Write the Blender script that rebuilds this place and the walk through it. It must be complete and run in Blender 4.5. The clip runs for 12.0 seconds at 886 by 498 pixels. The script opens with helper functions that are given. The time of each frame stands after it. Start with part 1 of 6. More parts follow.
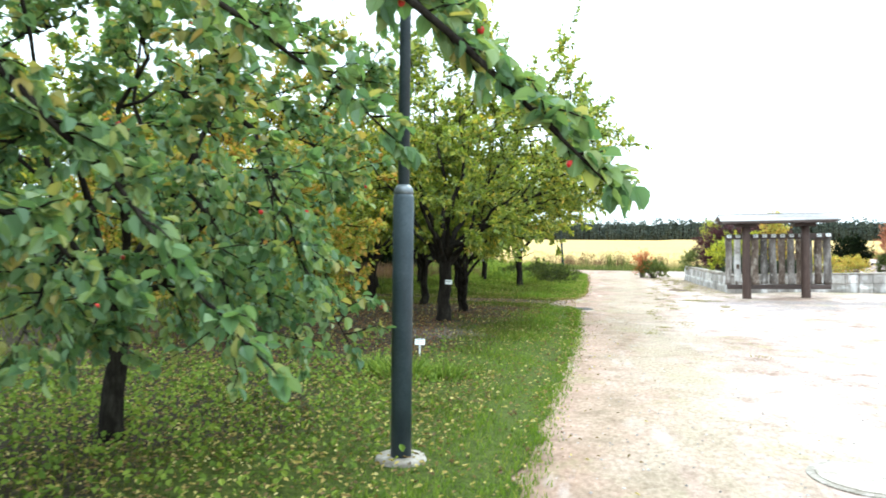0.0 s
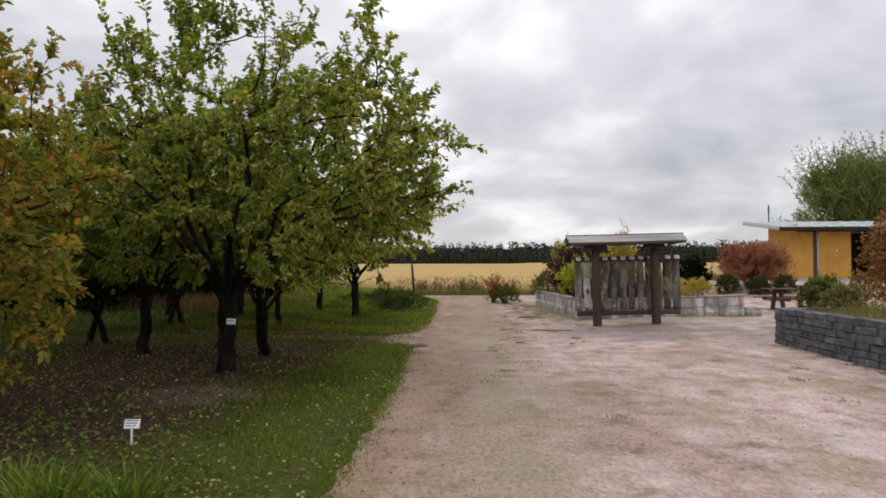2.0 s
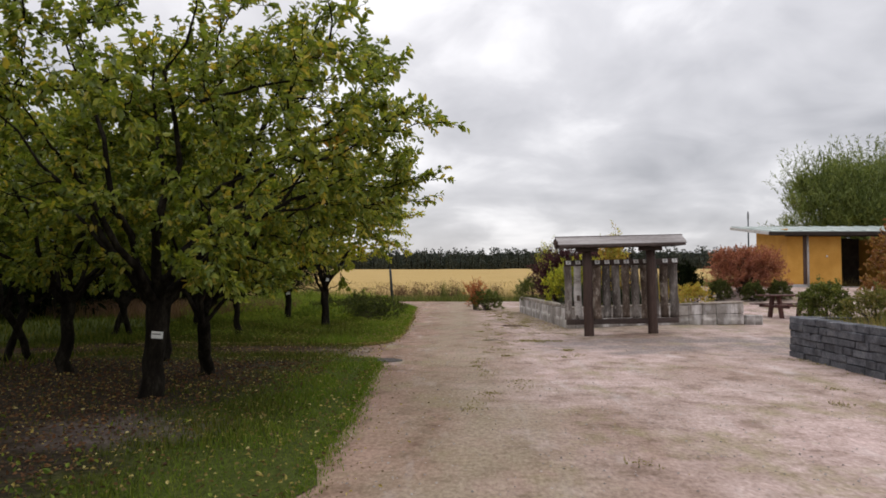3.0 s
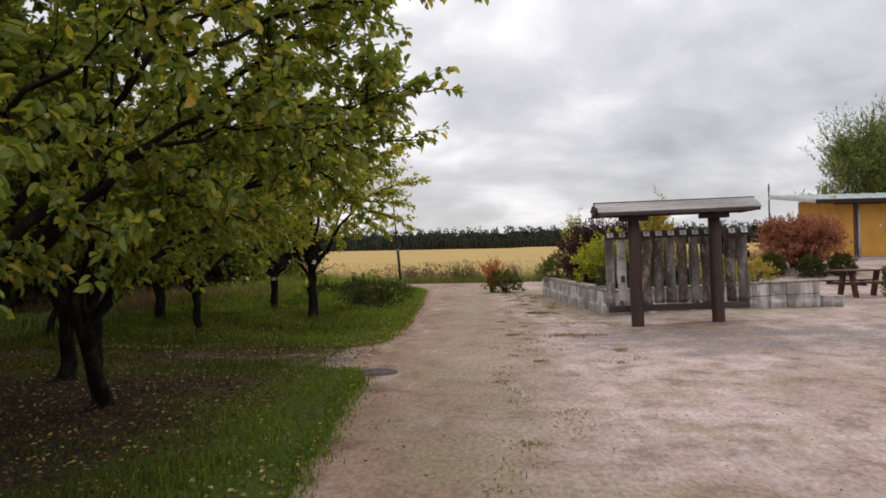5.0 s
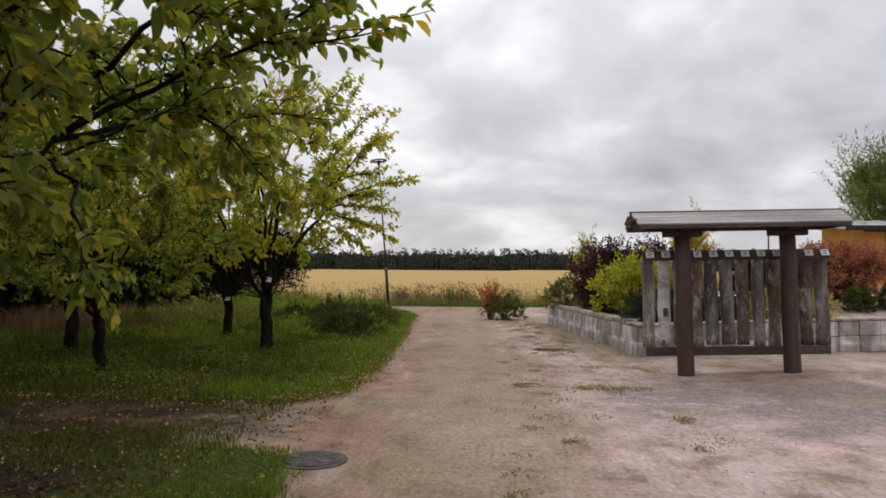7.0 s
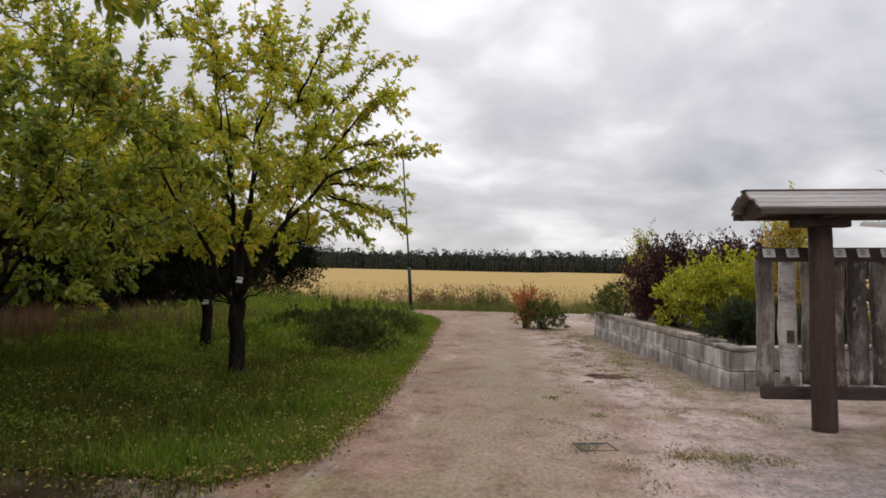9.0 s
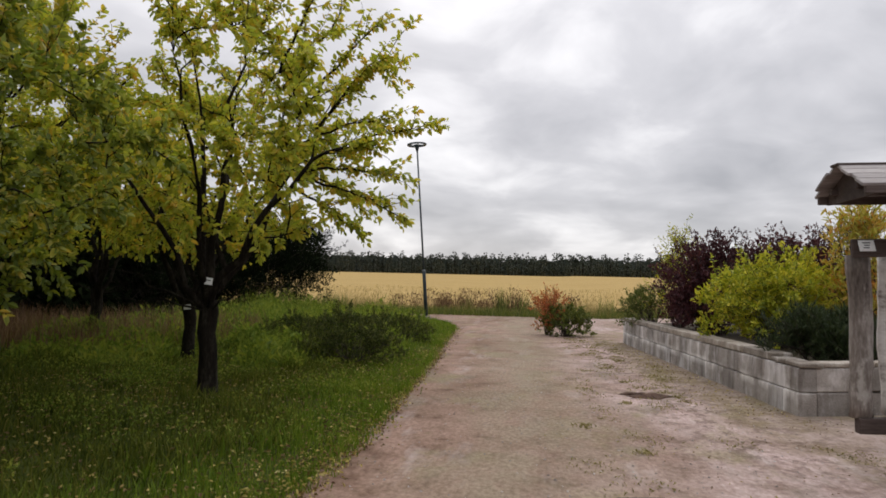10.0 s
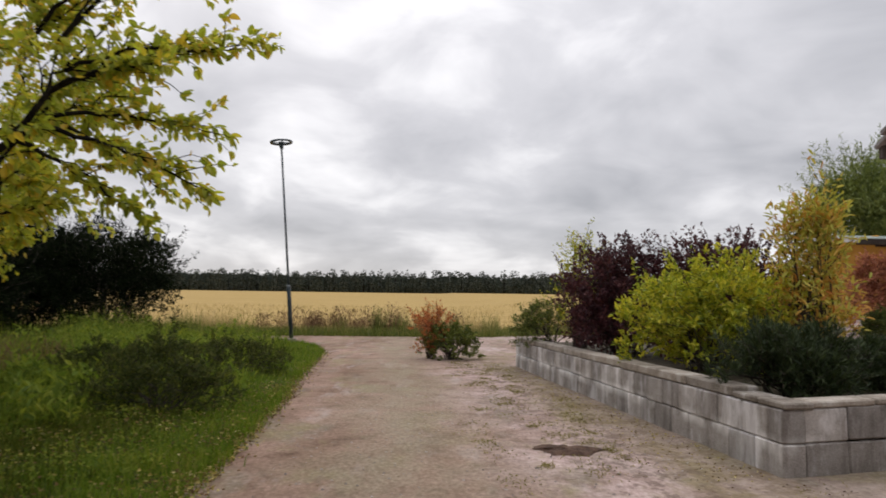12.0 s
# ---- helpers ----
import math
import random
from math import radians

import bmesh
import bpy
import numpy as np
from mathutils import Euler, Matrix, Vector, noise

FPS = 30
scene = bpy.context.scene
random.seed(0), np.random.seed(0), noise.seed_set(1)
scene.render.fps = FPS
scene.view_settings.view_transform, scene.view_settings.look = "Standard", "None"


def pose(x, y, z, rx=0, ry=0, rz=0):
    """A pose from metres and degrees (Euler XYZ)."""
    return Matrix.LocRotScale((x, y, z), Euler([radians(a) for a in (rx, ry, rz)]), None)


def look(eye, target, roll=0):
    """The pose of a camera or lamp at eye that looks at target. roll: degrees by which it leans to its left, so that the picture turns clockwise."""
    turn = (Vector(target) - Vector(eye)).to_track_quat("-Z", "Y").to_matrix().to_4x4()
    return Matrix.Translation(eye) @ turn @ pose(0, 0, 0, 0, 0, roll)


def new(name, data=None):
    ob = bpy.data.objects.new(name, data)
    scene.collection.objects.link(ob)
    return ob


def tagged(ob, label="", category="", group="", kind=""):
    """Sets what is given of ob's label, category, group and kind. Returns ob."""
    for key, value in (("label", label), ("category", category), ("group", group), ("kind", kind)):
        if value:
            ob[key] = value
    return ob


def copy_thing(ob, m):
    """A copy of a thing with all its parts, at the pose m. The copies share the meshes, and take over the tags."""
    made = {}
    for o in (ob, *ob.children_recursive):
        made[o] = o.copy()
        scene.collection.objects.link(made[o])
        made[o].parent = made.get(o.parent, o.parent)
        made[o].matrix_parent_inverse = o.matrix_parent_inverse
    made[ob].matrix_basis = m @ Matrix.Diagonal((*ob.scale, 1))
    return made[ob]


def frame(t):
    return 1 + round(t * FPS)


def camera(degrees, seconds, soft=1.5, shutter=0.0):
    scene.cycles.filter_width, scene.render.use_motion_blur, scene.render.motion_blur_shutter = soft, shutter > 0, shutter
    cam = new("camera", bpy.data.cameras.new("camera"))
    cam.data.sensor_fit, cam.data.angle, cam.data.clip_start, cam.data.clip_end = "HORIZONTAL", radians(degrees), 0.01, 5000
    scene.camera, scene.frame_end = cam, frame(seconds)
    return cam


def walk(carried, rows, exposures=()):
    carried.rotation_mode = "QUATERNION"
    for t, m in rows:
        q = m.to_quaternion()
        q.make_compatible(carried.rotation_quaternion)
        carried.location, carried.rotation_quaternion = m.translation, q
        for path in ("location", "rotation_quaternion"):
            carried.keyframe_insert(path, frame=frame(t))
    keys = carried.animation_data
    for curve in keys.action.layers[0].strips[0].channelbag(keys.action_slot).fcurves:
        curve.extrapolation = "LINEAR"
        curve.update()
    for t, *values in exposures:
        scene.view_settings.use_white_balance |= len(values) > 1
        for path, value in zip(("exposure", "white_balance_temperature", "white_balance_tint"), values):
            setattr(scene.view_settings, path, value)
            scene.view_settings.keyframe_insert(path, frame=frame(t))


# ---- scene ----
cam = camera(65.7, 12.0, soft=1.7, shutter=0.15)
PATH = [
    (0, (0.97, -2.45, 1.345), (0.4, -0.533, 1.341), 0.6),
    (0.5, (1.095, -1.78, 1.33), (0.787, 0.196, 1.347), 0.9),
    (1, (1.226, -1.047, 1.353), (1.066, 0.947, 1.338), 0.8),
    (1.5, (1.256, -0.471, 1.394), (1.091, 1.521, 1.458), 1.1),
    (2, (1.271, 0.241, 1.39), (1.092, 2.232, 1.459), 0.0),
    (2.5, (1.24, 0.997, 1.339), (1.086, 2.991, 1.346), 0.6),
    (3, (1.219, 1.814, 1.361), (1.094, 3.808, 1.447), 0.1),
    (5, (1.083, 5.027, 1.354), (0.917, 7.02, 1.382), -1.0),
    (5.5, (1.03, 5.852, 1.371), (0.958, 7.851, 1.393), -0.2),
    (6, (1.008, 6.605, 1.368), (0.896, 8.6, 1.445), 0.2),
    (6.5, (0.969, 7.351, 1.365), (0.888, 9.347, 1.454), 0.0),
    (7, (0.923, 8.114, 1.354), (0.77, 10.106, 1.443), 0.5),
    (9, (0.736, 11.077, 1.39), (0.494, 13.06, 1.48), 1.4),
    (9.5, (0.747, 11.828, 1.383), (0.599, 13.82, 1.473), -0.0),
    (10, (0.693, 12.555, 1.366), (0.392, 14.529, 1.466), 1.4),
    (10.5, (0.64, 13.243, 1.378), (0.343, 15.213, 1.55), 0.7),
    (11, (0.606, 13.862, 1.372), (0.166, 15.809, 1.495), 1.0),
    (11.5, (0.552, 14.492, 1.389), (0.264, 16.464, 1.557), 0.3),
    (12, (0.625, 15.221, 1.333), (0.672, 17.215, 1.491), 0.8),
]
# the clip's camera starts over-exposed and settles in the first second
EXPOSURES = [(0.0, 1.9, 5550, -7), (0.3, 1.52, 5400, -7), (0.5, 1.13, 5250, -7), (0.8, 0.47, 5750, 2), (1.1, 0.12, 6150, 8), (1.5, 0.17, 6380, 10), (2.2, 0.07, 6500, 11), (5.5, 0.07, 6550, 11), (6.5, 0.0, 6550, 11), (12.0, 0.0, 6550, 11)]
walk(cam, [(t, look(eye, target, roll)) for t, eye, target, roll in PATH], EXPOSURES)


# ---- world and sun: an overcast autumn sky ----
world = bpy.data.worlds.new("overcast_sky")
scene.world = world
world.use_nodes = True


def build_sky():
    nt = world.node_tree
    nt.nodes.clear()
    N, L = nt.nodes.new, nt.links.new
    out, bg = N("ShaderNodeOutputWorld"), N("ShaderNodeBackground")
    sky = N("ShaderNodeTexSky")
    sky.sky_type, sky.sun_disc = "NISHITA", False
    sky.sun_elevation, sky.sun_rotation = radians(38), radians(-20)
    co, sep = N("ShaderNodeTexCoord"), N("ShaderNodeSeparateXYZ")
    L(co.outputs["Generated"], sep.inputs[0])

    def math_node(op, a, b=None, clamp=False):
        n = N("ShaderNodeMath")
        n.operation, n.use_clamp = op, clamp
        for k, v in enumerate((a, b)):
            if v is None:
                continue
            if isinstance(v, (int, float)):
                n.inputs[k].default_value = v
            else:
                L(v, n.inputs[k])
        return n.outputs[0]
    up = math_node("MAXIMUM", sep.outputs[2], 0.0)
    flat = math_node("ADD", up, 0.3)
    comb = N("ShaderNodeCombineXYZ")
    L(math_node("DIVIDE", sep.outputs[0], flat), comb.inputs[0])
    L(math_node("DIVIDE", sep.outputs[1], flat), comb.inputs[1])
    big, small = N("ShaderNodeTexNoise"), N("ShaderNodeTexNoise")
    for n, sc, det, dist in ((big, 1.0, 4, 0.6), (small, 3.0, 5, 0.4)):
        n.inputs["Scale"].default_value, n.inputs["Detail"].default_value = sc, det
        n.inputs["Roughness"].default_value, n.inputs["Distortion"].default_value = 0.52, dist
        L(comb.outputs[0], n.inputs["Vector"])
    both = math_node("ADD", math_node("MULTIPLY", big.outputs[0], 0.64), math_node("MULTIPLY", small.outputs[0], 0.36))
    ramp = N("ShaderNodeValToRGB")
    L(both, ramp.inputs[0])
    els = ramp.color_ramp.elements
    els[0].position, els[0].color = 0.36, (0.43, 0.435, 0.465, 1)
    els[1].position, els[1].color = 0.63, (1.04, 1.035, 1.05, 1)
    mid = els.new(0.5)
    mid.color = (0.64, 0.64, 0.67, 1)
    # an overcast sky is brightest overhead
    lift = math_node("ADD", math_node("MULTIPLY", math_node("POWER", up, 1.6), 1.3), 0.98)
    cloud = N("ShaderNodeVectorMath")
    cloud.operation = "SCALE"
    L(ramp.outputs[0], cloud.inputs[0])
    L(lift, cloud.inputs["Scale"])
    blue = N("ShaderNodeVectorMath")
    blue.operation = "SCALE"
    blue.inputs["Scale"].default_value = 0.1
    L(sky.outputs[0], blue.inputs[0])
    mix = N("ShaderNodeMix")
    mix.data_type = "RGBA"
    mix.inputs[0].default_value = 0.93
    L(blue.outputs[0], mix.inputs[6])
    L(cloud.outputs[0], mix.inputs[7])
    L(mix.outputs[2], bg.inputs[0])
    bg.inputs[1].default_value = 1.0
    L(bg.outputs[0], out.inputs[0])


build_sky()
sun = new("sun", bpy.data.lights.new("sun", "SUN"))
sun.data.energy, sun.data.angle, sun.data.color = 0.7, radians(35), (1.0, 0.96, 0.9)
sun.matrix_world = look((10, 25, 30), (0, 0, 0))


# ---- materials ----
def shade(name):
    m = bpy.data.materials.new(name)
    m.use_nodes = True
    nt = m.node_tree
    return m, nt, nt.nodes["Principled BSDF"]


def noise_node(nt, scale, detail=4.0, rough=0.55, stretch=None):
    co = nt.nodes.new("ShaderNodeNewGeometry")
    n = nt.nodes.new("ShaderNodeTexNoise")
    n.inputs["Scale"].default_value, n.inputs["Detail"].default_value = scale, detail
    n.inputs["Roughness"].default_value = rough
    mp = nt.nodes.new("ShaderNodeMapping")
    mp.inputs["Scale"].default_value = stretch or (1, 1, 1)
    nt.links.new(co.outputs["Position"], mp.inputs[0])
    nt.links.new(mp.outputs[0], n.inputs["Vector"])
    return n.outputs[0]


def ramp_node(nt, value, stops):
    r = nt.nodes.new("ShaderNodeValToRGB")
    els = r.color_ramp.elements
    els[0].position, els[0].color = stops[0][0], (*stops[0][1], 1)
    els[1].position, els[1].color = stops[-1][0], (*stops[-1][1], 1)
    for p, c in stops[1:-1]:
        els.new(p).color = (*c, 1)
    nt.links.new(value, r.inputs[0])
    return r.outputs[0]


def mix_node(nt, fac, a, b, blend="MIX"):
    n = nt.nodes.new("ShaderNodeMix")
    n.data_type, n.blend_type = "RGBA", blend
    for k, v in ((0, fac), (6, a), (7, b)):
        if isinstance(v, (int, float)):
            n.inputs[k].default_value = v
        elif isinstance(v, tuple):
            n.inputs[k].default_value = (*v, 1)
        else:
            nt.links.new(v, n.inputs[k])
    return n.outputs[2]


def calc(nt, op, a, b=0.0, clamp=False):
    n = nt.nodes.new("ShaderNodeMath")
    n.operation, n.use_clamp = op, clamp
    for k, v in enumerate((a, b)):
        if isinstance(v, (int, float)):
            n.inputs[k].default_value = v
        else:
            nt.links.new(v, n.inputs[k])
    return n.outputs[0]


def bump_node(nt, bsdf, height, strength, distance):
    b = nt.nodes.new("ShaderNodeBump")
    b.inputs["Strength"].default_value, b.inputs["Distance"].default_value = strength, distance
    nt.links.new(height, b.inputs["Height"])
    nt.links.new(b.outputs[0], bsdf.inputs["Normal"])


def surface(name, dark, mid, light, scale=6.0, fine=60.0, rough=0.85, bump=0.4, depth=0.01, stretch=None, vary=0.0, metal=0.0, gloss=0.3):
    """A weathered surface: coarse stains and fine grain between three colours."""
    m, nt, b = shade(name)
    coarse, grain = noise_node(nt, scale, 5, 0.6, stretch), noise_node(nt, fine, 3, 0.6, stretch)
    both = calc(nt, "ADD", calc(nt, "MULTIPLY", coarse, 0.65), calc(nt, "MULTIPLY", grain, 0.35))
    col = ramp_node(nt, both, [(0.33, dark), (0.5, mid), (0.68, light)])
    if vary:
        info = nt.nodes.new("ShaderNodeObjectInfo")
        k = calc(nt, "ADD", calc(nt, "MULTIPLY", info.outputs["Random"], 2 * vary), 1 - vary)
        hs = nt.nodes.new("ShaderNodeHueSaturation")
        nt.links.new(k, hs.inputs["Value"])
        nt.links.new(col, hs.inputs["Color"])
        col = hs.outputs[0]
    nt.links.new(col, b.inputs["Base Color"])
    b.inputs["Roughness"].default_value, b.inputs["Metallic"].default_value = rough, metal
    b.inputs["Specular IOR Level"].default_value = gloss
    bump_node(nt, b, both, bump, depth)
    return m


def leafage(name, stops, rough=0.5, through_light=0.35, patch=0.9, gloss=0.35):
    """Leaves: each one takes its colour from the stops, drifting over the crown."""
    m, nt, b = shade(name)
    geo = nt.nodes.new("ShaderNodeNewGeometry")
    drift = noise_node(nt, patch, 2, 0.5)
    v = calc(nt, "ADD", calc(nt, "MULTIPLY", geo.outputs["Random Per Island"], 0.55), calc(nt, "MULTIPLY", drift, 0.45), True)
    col = ramp_node(nt, v, stops)
    nt.links.new(col, b.inputs["Base Color"])
    b.inputs["Roughness"].default_value = rough
    b.inputs["Specular IOR Level"].default_value = gloss
    tr = nt.nodes.new("ShaderNodeBsdfTranslucent")
    nt.links.new(mix_node(nt, 1.0, col, (1.0, 1.0, 0.55), "MULTIPLY"), tr.inputs[0])
    ms = nt.nodes.new("ShaderNodeMixShader")
    ms.inputs[0].default_value = through_light
    nt.links.new(b.outputs[0], ms.inputs[1])
    nt.links.new(tr.outputs[0], ms.inputs[2])
    nt.links.new(ms.outputs[0], nt.nodes["Material Output"].inputs[0])
    return m


def gravel_material():
    """Pinkish crushed gravel with trodden tracks, weeds and an old asphalt band."""
    m, nt, b = shade("gravel")
    vor = nt.nodes.new("ShaderNodeTexVoronoi")
    vor.inputs["Scale"].default_value = 55
    co = nt.nodes.new("ShaderNodeTexCoord")
    nt.links.new(co.outputs["Object"], vor.inputs["Vector"])
    coarse, mid, fine = noise_node(nt, 0.5, 5, 0.6, (1, 0.4, 1)), noise_node(nt, 2.8, 6, 0.7, (0.8, 0.7, 1)), noise_node(nt, 26, 4, 0.65, (1, 0.55, 1))
    stone = ramp_node(nt, fine, [(0.28, (0.272, 0.213, 0.199)), (0.5, (0.403, 0.327, 0.308)), (0.72, (0.52, 0.442, 0.424))])
    tone = ramp_node(nt, coarse, [(0.36, (0.72, 0.64, 0.56)), (0.5, (1.0, 0.96, 0.93)), (0.64, (1.16, 1.1, 1.1))])
    col = mix_node(nt, 1.0, stone, tone, "MULTIPLY")
    patch = ramp_node(nt, mid, [(0.36, (0.5, 0.43, 0.36)), (0.47, (0.9, 0.85, 0.81)), (0.55, (1.04, 1.0, 0.98)), (0.66, (1.24, 1.2, 1.2))])
    col = mix_node(nt, 0.9, col, patch, "MULTIPLY")
    # the trodden track beside the lawn is browner
    sep = nt.nodes.new("ShaderNodeSeparateXYZ")
    nt.links.new(co.outputs["Object"], sep.inputs[0])
    drift = calc(nt, "ADD", sep.outputs[0], calc(nt, "MULTIPLY", calc(nt, "SUBTRACT", noise_node(nt, 0.55, 5, 0.65), 0.5), 3.5))
    track = calc(nt, "MULTIPLY", calc(nt, "SUBTRACT", 1.9, drift), 0.8, True)
    col = mix_node(nt, calc(nt, "MULTIPLY", track, 0.85), col, mix_node(nt, 1.0, col, (0.6, 0.5, 0.39), "MULTIPLY"))
    # pale washed-out patches
    pale = calc(nt, "MULTIPLY", calc(nt, "SUBTRACT", noise_node(nt, 1.3, 6, 0.7, (1.6, 0.4, 1)), 0.55), 6.0, True)
    col = mix_node(nt, calc(nt, "MULTIPLY", pale, 0.5), col, (0.56, 0.5, 0.48))
    # earthy debris along the planter's foot
    foot = calc(nt, "SUBTRACT", calc(nt, "ADD", sep.outputs[0], calc(nt, "MULTIPLY", sep.outputs[1], 0.088)), 4.3)
    foot = calc(nt, "ADD", foot, calc(nt, "MULTIPLY", calc(nt, "SUBTRACT", noise_node(nt, 1.6, 6, 0.7), 0.5), 2.4))
    earth = calc(nt, "MULTIPLY", calc(nt, "MULTIPLY", foot, 2.0, True), calc(nt, "MULTIPLY", calc(nt, "SUBTRACT", sep.outputs[1], 18.6), 0.8, True))
    earth = calc(nt, "MULTIPLY", earth, calc(nt, "MULTIPLY", calc(nt, "SUBTRACT", 31.0, sep.outputs[1]), 1.0, True))
    earth = calc(nt, "MULTIPLY", earth, calc(nt, "MULTIPLY", calc(nt, "SUBTRACT", 8.6, sep.outputs[0]), 1.0, True))
    col = mix_node(nt, calc(nt, "MULTIPLY", earth, 0.5), col, ramp_node(nt, noise_node(nt, 9, 5, 0.7), [(0.35, (0.09, 0.07, 0.045)), (0.5, (0.2, 0.165, 0.1)), (0.65, (0.34, 0.29, 0.24))]))
    spread = calc(nt, "MULTIPLY", calc(nt, "SUBTRACT", noise_node(nt, 1.5, 7, 0.72, (1, 0.4, 1)), 0.53), 9.0, True)
    spread = calc(nt, "MULTIPLY", spread, calc(nt, "ADD", 0.3, calc(nt, "MULTIPLY", calc(nt, "SUBTRACT", sep.outputs[1], 14.0), 0.2, True)))
    col = mix_node(nt, calc(nt, "MULTIPLY", spread, 0.5), col, ramp_node(nt, noise_node(nt, 14, 5, 0.7), [(0.35, (0.1, 0.08, 0.055)), (0.52, (0.2, 0.17, 0.125)), (0.66, (0.36, 0.31, 0.27))]))
    # mossy, sandy patches
    moss = calc(nt, "MULTIPLY", calc(nt, "SUBTRACT", noise_node(nt, 1.0, 6, 0.72, (1, 0.6, 1)), 0.52), 8.0, True)
    col = mix_node(nt, calc(nt, "MULTIPLY", moss, 0.7), col, ramp_node(nt, fine, [(0.3, (0.16, 0.135, 0.06)), (0.7, (0.33, 0.28, 0.16))]))
    # worn grey asphalt band across the yard
    wob = calc(nt, "MULTIPLY", calc(nt, "SUBTRACT", noise_node(nt, 0.9, 7, 0.75), 0.5), 4.0)
    yy = calc(nt, "ADD", sep.outputs[1], wob)
    xx = calc(nt, "ADD", sep.outputs[0], wob)
    inside = calc(nt, "MULTIPLY", calc(nt, "MULTIPLY", calc(nt, "SUBTRACT", yy, 14.3), 1.4, True), calc(nt, "MULTIPLY", calc(nt, "SUBTRACT", 17.7, yy), 1.4, True))
    inside = calc(nt, "MULTIPLY", inside, calc(nt, "MULTIPLY", calc(nt, "SUBTRACT", xx, 1.9), 1.2, True))
    inside = calc(nt, "MULTIPLY", inside, calc(nt, "ADD", 0.25, calc(nt, "MULTIPLY", calc(nt, "SUBTRACT", noise_node(nt, 1.9, 6, 0.7, (0.6, 1, 1)), 0.44), 7.0, True), True))
    grey = ramp_node(nt, fine, [(0.3, (0.1, 0.084, 0.08)), (0.7, (0.29, 0.248, 0.236))])
    col = mix_node(nt, calc(nt, "MULTIPLY", inside, 0.82), col, grey)
    # sandy olive wheel track down the middle
    sway = calc(nt, "MULTIPLY", calc(nt, "SUBTRACT", noise_node(nt, 0.45, 5, 0.65), 0.5), 2.2)
    line = calc(nt, "ADD", calc(nt, "ADD", sep.outputs[0], calc(nt, "MULTIPLY", sep.outputs[1], 0.045)), sway)
    strip = calc(nt, "SUBTRACT", 1.0, calc(nt, "MULTIPLY", calc(nt, "ABSOLUTE", calc(nt, "SUBTRACT", line, 1.45)), 0.85), True)
    strip = calc(nt, "MULTIPLY", strip, calc(nt, "MULTIPLY", calc(nt, "SUBTRACT", noise_node(nt, 2.2, 6, 0.7, (1, 0.4, 1)), 0.3), 4.0, True))
    col = mix_node(nt, calc(nt, "MULTIPLY", strip, 0.8), col, ramp_node(nt, fine, [(0.3, (0.18, 0.14, 0.092)), (0.7, (0.36, 0.298, 0.215))]))
    # ochre weeds and red-brown crumbs along the planter
    side = calc(nt, "ADD", calc(nt, "ADD", sep.outputs[0], calc(nt, "MULTIPLY", sep.outputs[1], 0.088)), calc(nt, "MULTIPLY", sway, 0.5))
    along = calc(nt, "MULTIPLY", calc(nt, "SUBTRACT", sep.outputs[1], 16.0), 0.35, True)
    ochre = calc(nt, "SUBTRACT", 1.0, calc(nt, "MULTIPLY", calc(nt, "ABSOLUTE", calc(nt, "SUBTRACT", side, 4.85)), 1.7), True)
    ochre = calc(nt, "MULTIPLY", calc(nt, "MULTIPLY", ochre, along), calc(nt, "MULTIPLY", calc(nt, "SUBTRACT", noise_node(nt, 1.7, 6, 0.72), 0.42), 6.0, True))
    col = mix_node(nt, calc(nt, "MULTIPLY", ochre, 0.8), col, ramp_node(nt, noise_node(nt, 16, 4, 0.7), [(0.35, (0.1, 0.075, 0.03)), (0.65, (0.26, 0.19, 0.085))]))
    crumbs = calc(nt, "SUBTRACT", 1.0, calc(nt, "MULTIPLY", calc(nt, "ABSOLUTE", calc(nt, "SUBTRACT", side, 4.3)), 0.75), True)
    crumbs = calc(nt, "MULTIPLY", calc(nt, "MULTIPLY", crumbs, along), calc(nt, "MULTIPLY", calc(nt, "SUBTRACT", noise_node(nt, 4.5, 6, 0.75, (1, 0.7, 1)), 0.505), 14.0, True))
    col = mix_node(nt, calc(nt, "MULTIPLY", crumbs, 0.75), col, ramp_node(nt, noise_node(nt, 30, 4, 0.7), [(0.35, (0.055, 0.032, 0.024)), (0.65, (0.19, 0.13, 0.1))]))
    nt.links.new(col, b.inputs["Base Color"])
    b.inputs["Roughness"].default_value = 0.92
    b.inputs["Specular IOR Level"].default_value = 0.2
    hgt = calc(nt, "ADD", calc(nt, "MULTIPLY", vor.outputs["Distance"], -0.5), calc(nt, "ADD", fine, mid))
    bump_node(nt, b, hgt, 0.5, 0.01)
    return m


